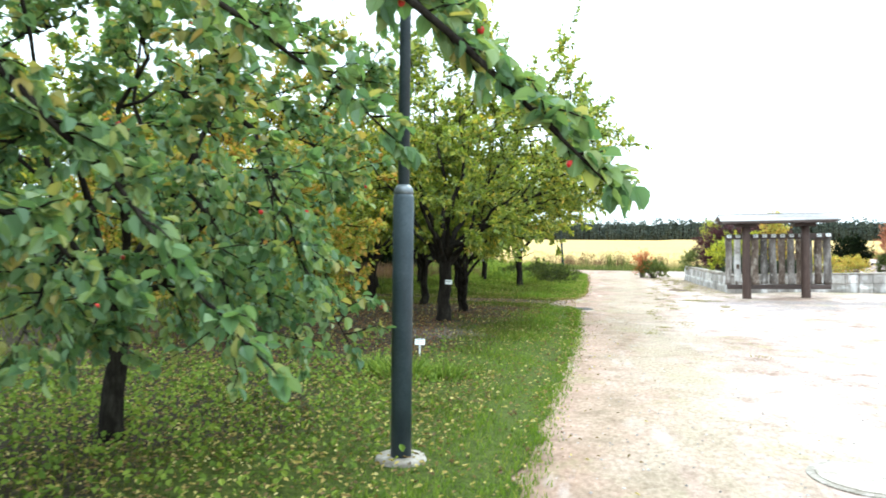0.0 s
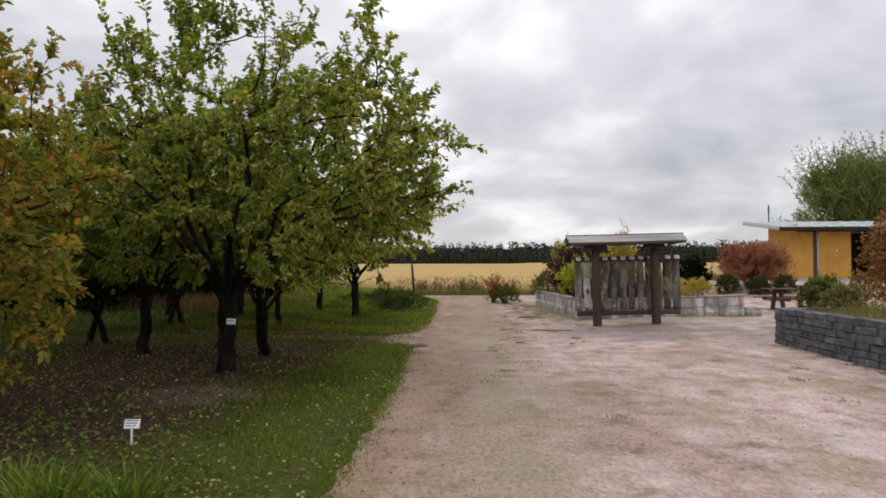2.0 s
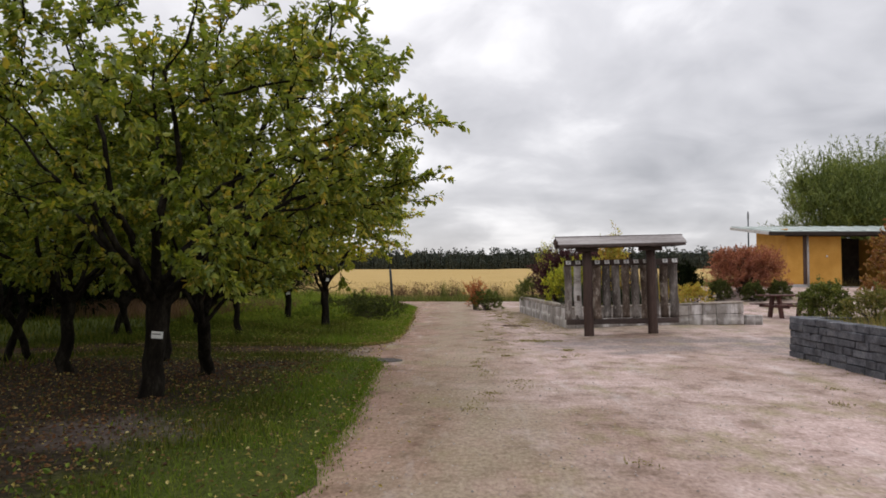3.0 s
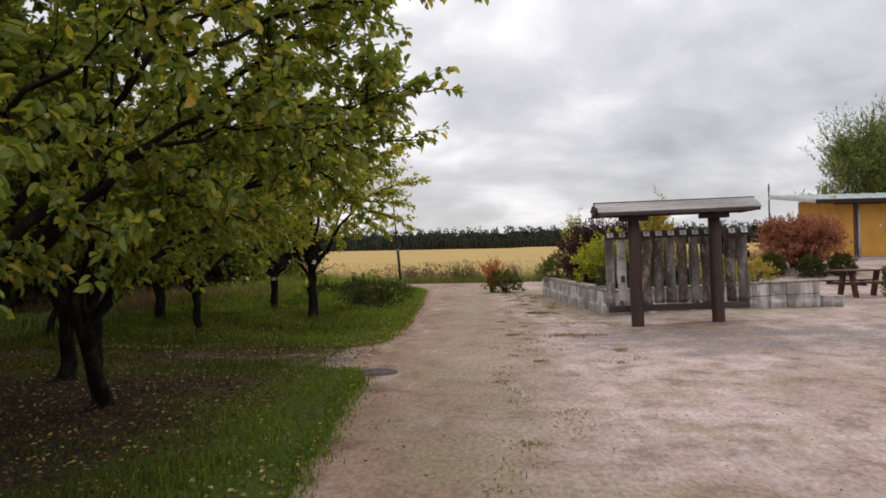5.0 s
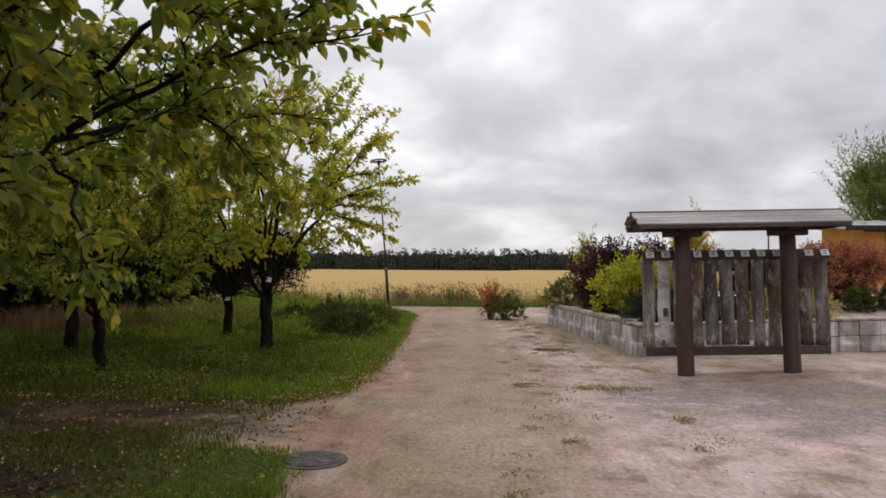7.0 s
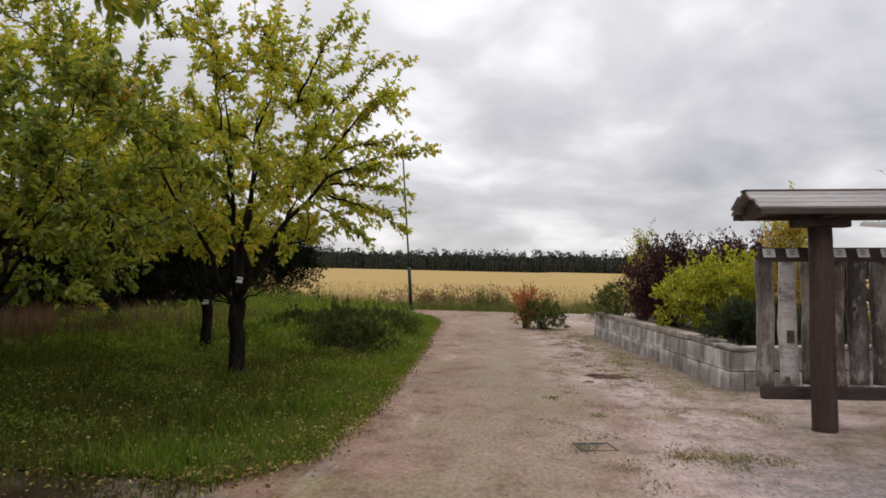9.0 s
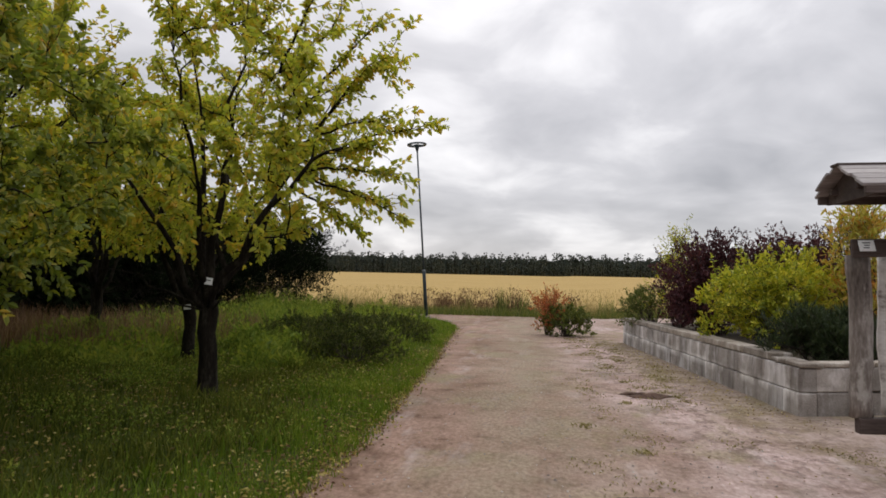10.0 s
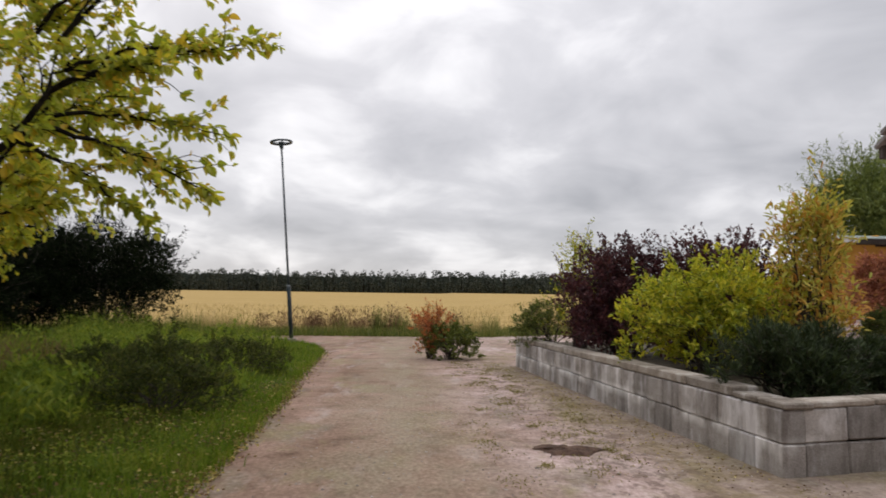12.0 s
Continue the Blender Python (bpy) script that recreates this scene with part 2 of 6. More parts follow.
def lawn_material():
    """Soil and thatch under the grass, with a bare leaf-strewn patch under the trees."""
    m, nt, b = shade("lawn_soil")
    co = nt.nodes.new("ShaderNodeTexCoord")
    sep = nt.nodes.new("ShaderNodeSeparateXYZ")
    nt.links.new(co.outputs["Object"], sep.inputs[0])
    wob = calc(nt, "MULTIPLY", calc(nt, "SUBTRACT", noise_node(nt, 0.7, 5, 0.65), 0.5), 3.0)
    bare = calc(nt, "MULTIPLY", calc(nt, "SUBTRACT", calc(nt, "SUBTRACT", -1.4, sep.outputs[0]), wob), 1.6, True)
    bare = calc(nt, "MULTIPLY", bare, calc(nt, "MULTIPLY", calc(nt, "SUBTRACT", 13.5, sep.outputs[1]), 1.0, True))
    bare = calc(nt, "MULTIPLY", bare, calc(nt, "MULTIPLY", calc(nt, "ADD", 10.0, sep.outputs[0]), 0.6, True))
    fine = noise_node(nt, 22, 5, 0.7)
    grass = ramp_node(nt, fine, [(0.3, (0.02, 0.028, 0.005)), (0.5, (0.055, 0.07, 0.013)), (0.7, (0.1, 0.115, 0.025))])
    soil = ramp_node(nt, fine, [(0.3, (0.012, 0.01, 0.006)), (0.5, (0.034, 0.026, 0.017)), (0.7, (0.085, 0.064, 0.046))])
    # a trodden pinkish patch of bare earth between the trees
    px, py = calc(nt, "DIVIDE", calc(nt, "ADD", sep.outputs[0], 1.95), 1.0), calc(nt, "DIVIDE", calc(nt, "SUBTRACT", sep.outputs[1], 7.7), 0.8)
    spot = calc(nt, "SUBTRACT", 1.1, calc(nt, "ADD", calc(nt, "MULTIPLY", px, px), calc(nt, "MULTIPLY", py, py)))
    spot = calc(nt, "ADD", spot, calc(nt, "MULTIPLY", calc(nt, "SUBTRACT", noise_node(nt, 2.2, 5, 0.7), 0.5), 2.5), True)
    earth = ramp_node(nt, fine, [(0.3, (0.07, 0.052, 0.045)), (0.7, (0.2, 0.16, 0.145))])
    nt.links.new(mix_node(nt, calc(nt, "MULTIPLY", spot, 0.8), mix_node(nt, bare, grass, soil), earth), b.inputs["Base Color"])
    b.inputs["Roughness"].default_value = 0.95
    b.inputs["Specular IOR Level"].default_value = 0.1
    bump_node(nt, b, fine, 0.8, 0.03)
    return m


def ground_material():
    """Ripe stubble-gold field out to the woods, rough grass at its near edge."""
    m, nt, b = shade("field_ground")
    co = nt.nodes.new("ShaderNodeTexCoord")
    sep = nt.nodes.new("ShaderNodeSeparateXYZ")
    nt.links.new(co.outputs["Object"], sep.inputs[0])
    wob = calc(nt, "MULTIPLY", calc(nt, "SUBTRACT", noise_node(nt, 0.35, 5, 0.65), 0.5), 3.0)
    far = calc(nt, "MULTIPLY", calc(nt, "SUBTRACT", calc(nt, "ADD", sep.outputs[1], wob), 46.0), 0.5, True)
    straw = noise_node(nt, 0.9, 6, 0.7, (0.12, 1, 1))
    fine = noise_node(nt, 9, 5, 0.7)
    both = calc(nt, "ADD", calc(nt, "MULTIPLY", straw, 0.6), calc(nt, "MULTIPLY", fine, 0.4))
    gold = ramp_node(nt, both, [(0.34, (0.27, 0.18, 0.065)), (0.5, (0.4, 0.275, 0.1)), (0.66, (0.5, 0.365, 0.155))])
    grass = ramp_node(nt, fine, [(0.3, (0.04, 0.06, 0.015)), (0.5, (0.09, 0.12, 0.03)), (0.7, (0.2, 0.19, 0.07))])
    nt.links.new(mix_node(nt, far, grass, gold), b.inputs["Base Color"])
    b.inputs["Roughness"].default_value = 0.95
    b.inputs["Specular IOR Level"].default_value = 0.1
    bump_node(nt, b, both, 0.8, 0.08)
    return m


def concrete_material():
    """Grey cast blocks with pale lime runs down the face."""
    m, nt, b = shade("concrete_block")
    coarse, fine = noise_node(nt, 3.2, 5, 0.6), noise_node(nt, 70, 4, 0.7)
    runs = noise_node(nt, 3.2, 5, 0.65, (1, 1, 0.4))
    both = calc(nt, "ADD", calc(nt, "MULTIPLY", coarse, 0.6), calc(nt, "MULTIPLY", fine, 0.4))
    col = ramp_node(nt, both, [(0.34, (0.17, 0.148, 0.13)), (0.5, (0.3, 0.272, 0.25)), (0.66, (0.43, 0.4, 0.375))])
    lime = calc(nt, "MULTIPLY", calc(nt, "SUBTRACT", runs, 0.5), 8.0, True)
    col = mix_node(nt, calc(nt, "MULTIPLY", lime, 0.8), col, (0.6, 0.575, 0.57))
    geo, cut = nt.nodes.new("ShaderNodeNewGeometry"), nt.nodes.new("ShaderNodeSeparateXYZ")
    nt.links.new(geo.outputs["Position"], cut.inputs[0])
    seam = calc(nt, "SUBTRACT", 1.0, calc(nt, "MULTIPLY", calc(nt, "ABSOLUTE", calc(nt, "SUBTRACT", cut.outputs[2], 0.25)), 11.0), True)
    seam = calc(nt, "MULTIPLY", seam, calc(nt, "MULTIPLY", calc(nt, "SUBTRACT", noise_node(nt, 2.4, 4, 0.6), 0.42), 6.0, True))
    col = mix_node(nt, calc(nt, "MULTIPLY", seam, 0.8), col, (0.72, 0.7, 0.68))
    streak = calc(nt, "MULTIPLY", calc(nt, "SUBTRACT", noise_node(nt, 5.0, 5, 0.65, (1, 1, 0.14)), 0.5), 7.0, True)
    col = mix_node(nt, calc(nt, "MULTIPLY", streak, 0.6), col, mix_node(nt, 1.0, col, (0.46, 0.42, 0.4), "MULTIPLY"))
    info = nt.nodes.new("ShaderNodeObjectInfo")
    k = calc(nt, "ADD", calc(nt, "MULTIPLY", info.outputs["Random"], 0.55), 0.85)
    hs = nt.nodes.new("ShaderNodeHueSaturation")
    nt.links.new(k, hs.inputs["Value"])
    nt.links.new(col, hs.inputs["Color"])
    nt.links.new(hs.outputs[0], b.inputs["Base Color"])
    b.inputs["Roughness"].default_value = 0.9
    b.inputs["Specular IOR Level"].default_value = 0.2
    bump_node(nt, b, both, 0.5, 0.01)
    return m


GRAVEL, LAWN, GROUND, CONCRETE = gravel_material(), lawn_material(), ground_material(), concrete_material()
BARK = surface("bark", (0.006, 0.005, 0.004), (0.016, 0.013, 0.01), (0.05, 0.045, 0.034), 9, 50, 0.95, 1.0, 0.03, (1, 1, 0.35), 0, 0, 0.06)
TWIG = surface("twig_bark", (0.02, 0.015, 0.012), (0.05, 0.038, 0.03), (0.1, 0.085, 0.07), 20, 90, 0.85, 0.3, 0.003)
POST = surface("brown_stained_wood", (0.035, 0.021, 0.016), (0.068, 0.042, 0.034), (0.12, 0.08, 0.066), 3, 40, 0.7, 0.35, 0.006, (1, 1, 0.12))
GREYWOOD = surface("weathered_grey_wood", (0.05, 0.038, 0.032), (0.17, 0.145, 0.128), (0.46, 0.42, 0.39), 5, 45, 0.9, 0.6, 0.01, (1, 1, 0.25), 0.4)



def worn_mouth(m):
    """The side path's mouth is trodden over with gravel."""
    nt = m.node_tree
    b = nt.nodes["Principled BSDF"]
    old = b.inputs["Base Color"].links[0].from_socket
    geo, cut = nt.nodes.new("ShaderNodeNewGeometry"), nt.nodes.new("ShaderNodeSeparateXYZ")
    nt.links.new(geo.outputs["Position"], cut.inputs[0])
    edge = calc(nt, "ADD", calc(nt, "ADD", cut.outputs[0], 2.0), calc(nt, "MULTIPLY", calc(nt, "SUBTRACT", noise_node(nt, 1.8, 6, 0.7), 0.5), 3.2))
    sand = ramp_node(nt, noise_node(nt, 26, 4, 0.65), [(0.3, (0.13, 0.1, 0.072)), (0.7, (0.29, 0.235, 0.19))])
    nt.links.new(mix_node(nt, calc(nt, "MULTIPLY", edge, 1.0, True), old, sand), b.inputs["Base Color"])


def pale_patches(m, size, amount, colour):
    """Flaking bark and lichen over a wood material."""
    nt = m.node_tree
    b = nt.nodes["Principled BSDF"]
    old = b.inputs["Base Color"].links[0].from_socket
    mask = calc(nt, "MULTIPLY", calc(nt, "SUBTRACT", noise_node(nt, size, 6, 0.7, (1, 1, 0.45)), 0.55), 12.0, True)
    nt.links.new(mix_node(nt, calc(nt, "MULTIPLY", mask, amount), old, colour), b.inputs["Base Color"])


BIRCH = surface("pale_birch_bark", (0.16, 0.12, 0.1), (0.6, 0.57, 0.54), (0.78, 0.76, 0.73), 5, 30, 0.8, 0.4, 0.006, (0.6, 1, 1.4))
BROWNSLAB = surface("brown_bark_slab", (0.045, 0.03, 0.022), (0.15, 0.11, 0.085), (0.46, 0.4, 0.34), 4.5, 40, 0.9, 0.7, 0.015, (1, 1, 0.4), 0.35)
pale_patches(GREYWOOD, 7, 0.6, (0.5, 0.47, 0.43))
pale_patches(BROWNSLAB, 6, 0.7, (0.52, 0.46, 0.39))
CAPSTONE = surface("brownish_cap_slab", (0.13, 0.105, 0.08), (0.27, 0.23, 0.19), (0.42, 0.38, 0.335), 4, 50, 0.9, 0.6, 0.012, None, 0.3)
pale_patches(CAPSTONE, 5, 0.5, (0.55, 0.52, 0.48))
ROOFWOOD = surface("weathered_roof_board", (0.14, 0.122, 0.117), (0.26, 0.233, 0.227), (0.42, 0.39, 0.38), 3, 50, 0.75, 0.3, 0.005, (0.15, 1, 1), 0.12)
DARKWOOD = surface("dark_fascia_wood", (0.035, 0.024, 0.02), (0.075, 0.054, 0.047), (0.14, 0.11, 0.1), 4, 50, 0.75, 0.3, 0.005, (0.15, 1, 1))
WHITE = surface("white_plate", (0.72, 0.72, 0.7), (0.84, 0.84, 0.83), (0.9, 0.9, 0.89), 8, 70, 0.5, 0.05, 0.001)
INK = surface("dark_print", (0.04, 0.04, 0.04), (0.06, 0.06, 0.06), (0.09, 0.09, 0.09), 8, 70, 0.7, 0.05, 0.001)
SLATE = surface("dark_slate_stone", (0.035, 0.037, 0.044), (0.085, 0.087, 0.1), (0.17, 0.172, 0.185), 5, 40, 0.8, 0.7, 0.015, None, 0.3)
MORTAR = surface("dark_joint", (0.02, 0.02, 0.022), (0.04, 0.04, 0.042), (0.06, 0.06, 0.062), 8, 50, 0.95, 0.3, 0.005)
SOIL = surface("bed_soil", (0.03, 0.022, 0.015), (0.07, 0.055, 0.035), (0.12, 0.1, 0.06), 6, 40, 0.95, 0.8, 0.03)
SIDEPATH = surface("side_path_earth", (0.016, 0.011, 0.006), (0.045, 0.031, 0.018), (0.12, 0.088, 0.055), 2, 60, 0.95, 0.8, 0.02, None, 0, 0, 0.05)
worn_mouth(SIDEPATH)
LAMPGREY = surface("lamp_grey_paint", (0.022, 0.032, 0.04), (0.035, 0.048, 0.058), (0.058, 0.074, 0.086), 5, 60, 0.45, 0.1, 0.002)
GALV = surface("pale_collar_metal", (0.09, 0.1, 0.108), (0.13, 0.142, 0.15), (0.19, 0.203, 0.212), 6, 60, 0.4, 0.1, 0.002, None, 0, 0.6)
IRON = surface("cast_iron", (0.04, 0.034, 0.03), (0.075, 0.066, 0.06), (0.14, 0.125, 0.115), 8, 60, 0.9, 0.4, 0.004)
OCHRE = surface("ochre_painted_wall", (0.5, 0.25, 0.045), (0.6, 0.31, 0.06), (0.68, 0.38, 0.09), 1.2, 30, 0.75, 0.15, 0.004)
SHEDROOF = surface("pale_green_sheet_roof", (0.3, 0.36, 0.33), (0.42, 0.47, 0.45), (0.53, 0.57, 0.56), 1, 20, 0.6, 0.15, 0.005)
PLINTH = surface("pale_plinth", (0.35, 0.34, 0.33), (0.48, 0.47, 0.46), (0.58, 0.57, 0.56), 3, 30, 0.85, 0.2, 0.005)
# near-black wood: shade of the bay and the eaves is in the colour
SHADOWWOOD = surface("shade_dark_wood", (0.02, 0.015, 0.012), (0.035, 0.027, 0.022), (0.06, 0.05, 0.04), 3, 30, 0.9, 0.2, 0.004)
TABLEWOOD = surface("dark_red_table_wood", (0.045, 0.018, 0.014), (0.09, 0.035, 0.028), (0.15, 0.065, 0.05), 4, 40, 0.65, 0.3, 0.004, (0.2, 1, 1))
PINE_FAR = leafage("far_pine_needles", [(0.2, (0.035, 0.045, 0.036)), (0.5, (0.06, 0.072, 0.056)), (0.85, (0.1, 0.105, 0.075))], 0.8, 0.1, 0.05)
APPLE = leafage("apple_leaf", [(0.12, (0.09, 0.135, 0.022)), (0.46, (0.21, 0.265, 0.045)), (0.68, (0.38, 0.4, 0.065)), (0.8, (0.6, 0.46, 0.07)), (0.9, (0.58, 0.26, 0.045))], 0.34, 0.5, 0.9, 0.5)
YELLOWING = leafage("yellowing_apple_leaf", [(0.12, (0.19, 0.24, 0.04)), (0.4, (0.44, 0.49, 0.07)), (0.64, (0.63, 0.58, 0.085)), (0.8, (0.74, 0.49, 0.07)), (0.93, (0.62, 0.27, 0.04))], 0.4, 0.55)
RUSSET = leafage("russet_leaf", [(0.12, (0.14, 0.19, 0.034)), (0.46, (0.31, 0.31, 0.05)), (0.66, (0.5, 0.34, 0.06)), (0.8, (0.55, 0.22, 0.055)), (0.94, (0.42, 0.1, 0.035))], 0.45, 0.5)
CRAB = leafage("crab_apple_leaf", [(0.12, (0.075, 0.14, 0.065)), (0.42, (0.16, 0.26, 0.11)), (0.66, (0.25, 0.32, 0.12)), (0.8, (0.46, 0.37, 0.11)), (0.93, (0.5, 0.24, 0.06))], 0.36, 0.5, 0.9, 0.5)
FRUIT = surface("red_fruit_skin", (0.3, 0.015, 0.015), (0.5, 0.025, 0.025), (0.6, 0.06, 0.04), 30, 80, 0.3, 0.05, 0.001)
GRASS = leafage("grass_blade", [(0.12, (0.052, 0.095, 0.01)), (0.42, (0.125, 0.2, 0.02)), (0.72, (0.2, 0.25, 0.032)), (0.88, (0.36, 0.33, 0.08)), (0.97, (0.38, 0.28, 0.1))], 0.7, 0.35, 0.9, 0.15)
# olive long grass, its colour also lowered for the shade below the trees
SHADEDLONGGRASS = leafage("shaded_long_grass_blade", [(0.12, (0.022, 0.034, 0.006)), (0.4, (0.06, 0.082, 0.013)), (0.68, (0.13, 0.15, 0.024)), (0.86, (0.25, 0.2, 0.05)), (0.96, (0.26, 0.16, 0.06))], 0.75, 0.3, 0.5, 0.08)
NETTLE = leafage("nettle_leaf", [(0.15, (0.06, 0.095, 0.017)), (0.5, (0.18, 0.25, 0.04)), (0.85, (0.34, 0.35, 0.06))], 0.65, 0.4, 0.6, 0.1)
RUSTLITTER = leafage("rust_fallen_leaf", [(0.15, (0.035, 0.018, 0.01)), (0.45, (0.1, 0.045, 0.022)), (0.7, (0.2, 0.09, 0.035)), (0.92, (0.4, 0.26, 0.08))], 0.75, 0.1, 2.0)
DIRT = surface("red_brown_soil", (0.03, 0.017, 0.011), (0.075, 0.042, 0.028), (0.15, 0.09, 0.06), 9, 60, 0.95, 0.9, 0.03)
DRYGRASS = leafage("dry_grass_blade", [(0.15, (0.16, 0.13, 0.05)), (0.5, (0.34, 0.25, 0.1)), (0.85, (0.5, 0.4, 0.2))], 0.7, 0.3)
LITTER = leafage("fallen_leaf", [(0.15, (0.07, 0.042, 0.02)), (0.46, (0.2, 0.13, 0.045)), (0.7, (0.45, 0.36, 0.1)), (0.92, (0.7, 0.62, 0.34))], 0.7, 0.15, 3.0)
BROWNGRASS = leafage("brown_seed_head", [(0.15, (0.07, 0.04, 0.024)), (0.5, (0.17, 0.09, 0.052)), (0.85, (0.28, 0.18, 0.095))], 0.7, 0.25)
GRAVELWEED = leafage("gravel_weed", [(0.15, (0.14, 0.13, 0.05)), (0.5, (0.26, 0.225, 0.09)), (0.85, (0.42, 0.35, 0.18))], 0.8, 0.3, 2.0, 0.1)
PERENNIAL = leafage("perennial_leaf", [(0.15, (0.09, 0.11, 0.03)), (0.45, (0.2, 0.2, 0.05)), (0.7, (0.3, 0.24, 0.08)), (0.9, (0.34, 0.2, 0.09))], 0.6, 0.35)
PURPLE = leafage("purple_leaf", [(0.15, (0.03, 0.01, 0.016)), (0.5, (0.075, 0.022, 0.032)), (0.85, (0.15, 0.055, 0.055))], 0.5, 0.25)
LIME = leafage("lime_leaf", [(0.15, (0.13, 0.18, 0.02)), (0.42, (0.36, 0.4, 0.035)), (0.7, (0.62, 0.56, 0.055)), (0.95, (0.66, 0.42, 0.05))], 0.5, 0.35)
ROWAN = leafage("turning_rowan_leaf", [(0.15, (0.36, 0.4, 0.07)), (0.46, (0.58, 0.52, 0.11)), (0.72, (0.62, 0.34, 0.07)), (0.9, (0.5, 0.14, 0.04))], 0.5, 0.35)
MUGO = leafage("dark_pine_needle", [(0.15, (0.012, 0.024, 0.008)), (0.5, (0.028, 0.046, 0.014)), (0.85, (0.07, 0.095, 0.026))], 0.6, 0.12)
SHRUBGREEN = leafage("shrub_leaf", [(0.15, (0.05, 0.07, 0.014)), (0.5, (0.12, 0.15, 0.028)), (0.85, (0.24, 0.25, 0.06))], 0.55, 0.3)
WEED = leafage("leafy_weed", [(0.15, (0.06, 0.095, 0.018)), (0.5, (0.15, 0.215, 0.034)), (0.85, (0.28, 0.33, 0.055))], 0.65, 0.35, 0.9, 0.12)
DARKSHRUB = leafage("dark_shrub_leaf", [(0.15, (0.03, 0.042, 0.013)), (0.5, (0.07, 0.088, 0.028)), (0.85, (0.16, 0.16, 0.045))], 0.75, 0.25, 0.9, 0.08)
# green taken down to near black: the thicket's inner shade is in the leaf colour
SHADEDTHICKET = leafage("shaded_thicket_leaf", [(0.15, (0.004, 0.007, 0.004)), (0.5, (0.009, 0.014, 0.006)), (0.85, (0.02, 0.028, 0.01))], 0.95, 0.05, 0.9, 0.02)
REDLEAF = leafage("red_bush_leaf", [(0.15, (0.24, 0.075, 0.05)), (0.45, (0.4, 0.15, 0.095)), (0.7, (0.5, 0.22, 0.13)), (0.9, (0.42, 0.27, 0.1))], 0.55, 0.3)
FLAME = leafage("flame_red_leaf", [(0.15, (0.3, 0.06, 0.03)), (0.45, (0.5, 0.14, 0.06)), (0.7, (0.58, 0.24, 0.09)), (0.92, (0.4, 0.32, 0.08))], 0.5, 0.4)
ORANGELEAF = leafage("orange_bush_leaf", [(0.15, (0.16, 0.07, 0.03)), (0.45, (0.3, 0.13, 0.045)), (0.7, (0.36, 0.2, 0.06)), (0.9, (0.2, 0.2, 0.06))], 0.55, 0.3)
WILLOW = leafage("willow_leaf", [(0.15, (0.08, 0.11, 0.032)), (0.5, (0.17, 0.215, 0.06)), (0.85, (0.3, 0.34, 0.11))], 0.55, 0.3)


# ---- mesh helpers ----
def link_part(name, me, material, parent=None, label=""):
    if material:
        me.materials.clear()
        me.materials.append(material)
    ob = new(name, me)
    if parent is not None:
        ob.parent = parent
    return tagged(ob, label)


def part(name, bm, material, parent=None, label="", smooth=False):
    me = bpy.data.meshes.new(name)
    bm.normal_update()
    bm.to_mesh(me)
    bm.free()
    if smooth:
        me.polygons.foreach_set("use_smooth", [True] * len(me.polygons))
    return link_part(name, me, material, parent, label)


def thing(name, place, label, category, group="", kind="", turn=0.0):
    ob = new(name)
    ob.empty_display_size = 0.2
    ob.matrix_basis = pose(*place, 0, 0, turn)
    return tagged(ob, label, category, group, kind)


def add_box(bm, lo, hi, bevel=0.0, m=None):
    c = [(a + b) / 2 for a, b in zip(lo, hi)]
    size = [b - a for a, b in zip(lo, hi)]
    geo = bmesh.ops.create_cube(bm, size=1.0, matrix=Matrix.Translation(c) @ Matrix.Diagonal((*size, 1)))
    verts = geo["verts"]
    if bevel:
        edges = list({e for v in verts for e in v.link_edges})
        res = bmesh.ops.bevel(bm, geom=edges, offset=bevel, segments=1, affect="EDGES", profile=0.5)
        verts = list({v for f in res["faces"] for v in f.verts} | {v for v in verts if v.is_valid})
    if m is not None:
        bmesh.ops.transform(bm, matrix=m, verts=verts)
    return verts


def box(lo, hi, bevel=0.0, m=None):
    bm = bmesh.new()
    add_box(bm, lo, hi, bevel, m)
    return bm


def lathe(profile, sides=20):
    """A turned body from (radius, height) pairs."""
    bm = bmesh.new()
    rings = [[bm.verts.new((r * math.cos(2 * math.pi * k / sides), r * math.sin(2 * math.pi * k / sides), z)) for k in range(sides)] for r, z in profile]
    for a, b in zip(rings, rings[1:]):
        for k in range(sides):
            bm.faces.new((a[k], a[(k + 1) % sides], b[(k + 1) % sides], b[k]))
    bm.faces.new(list(reversed(rings[0])))
    bm.faces.new(rings[-1])
    return bm


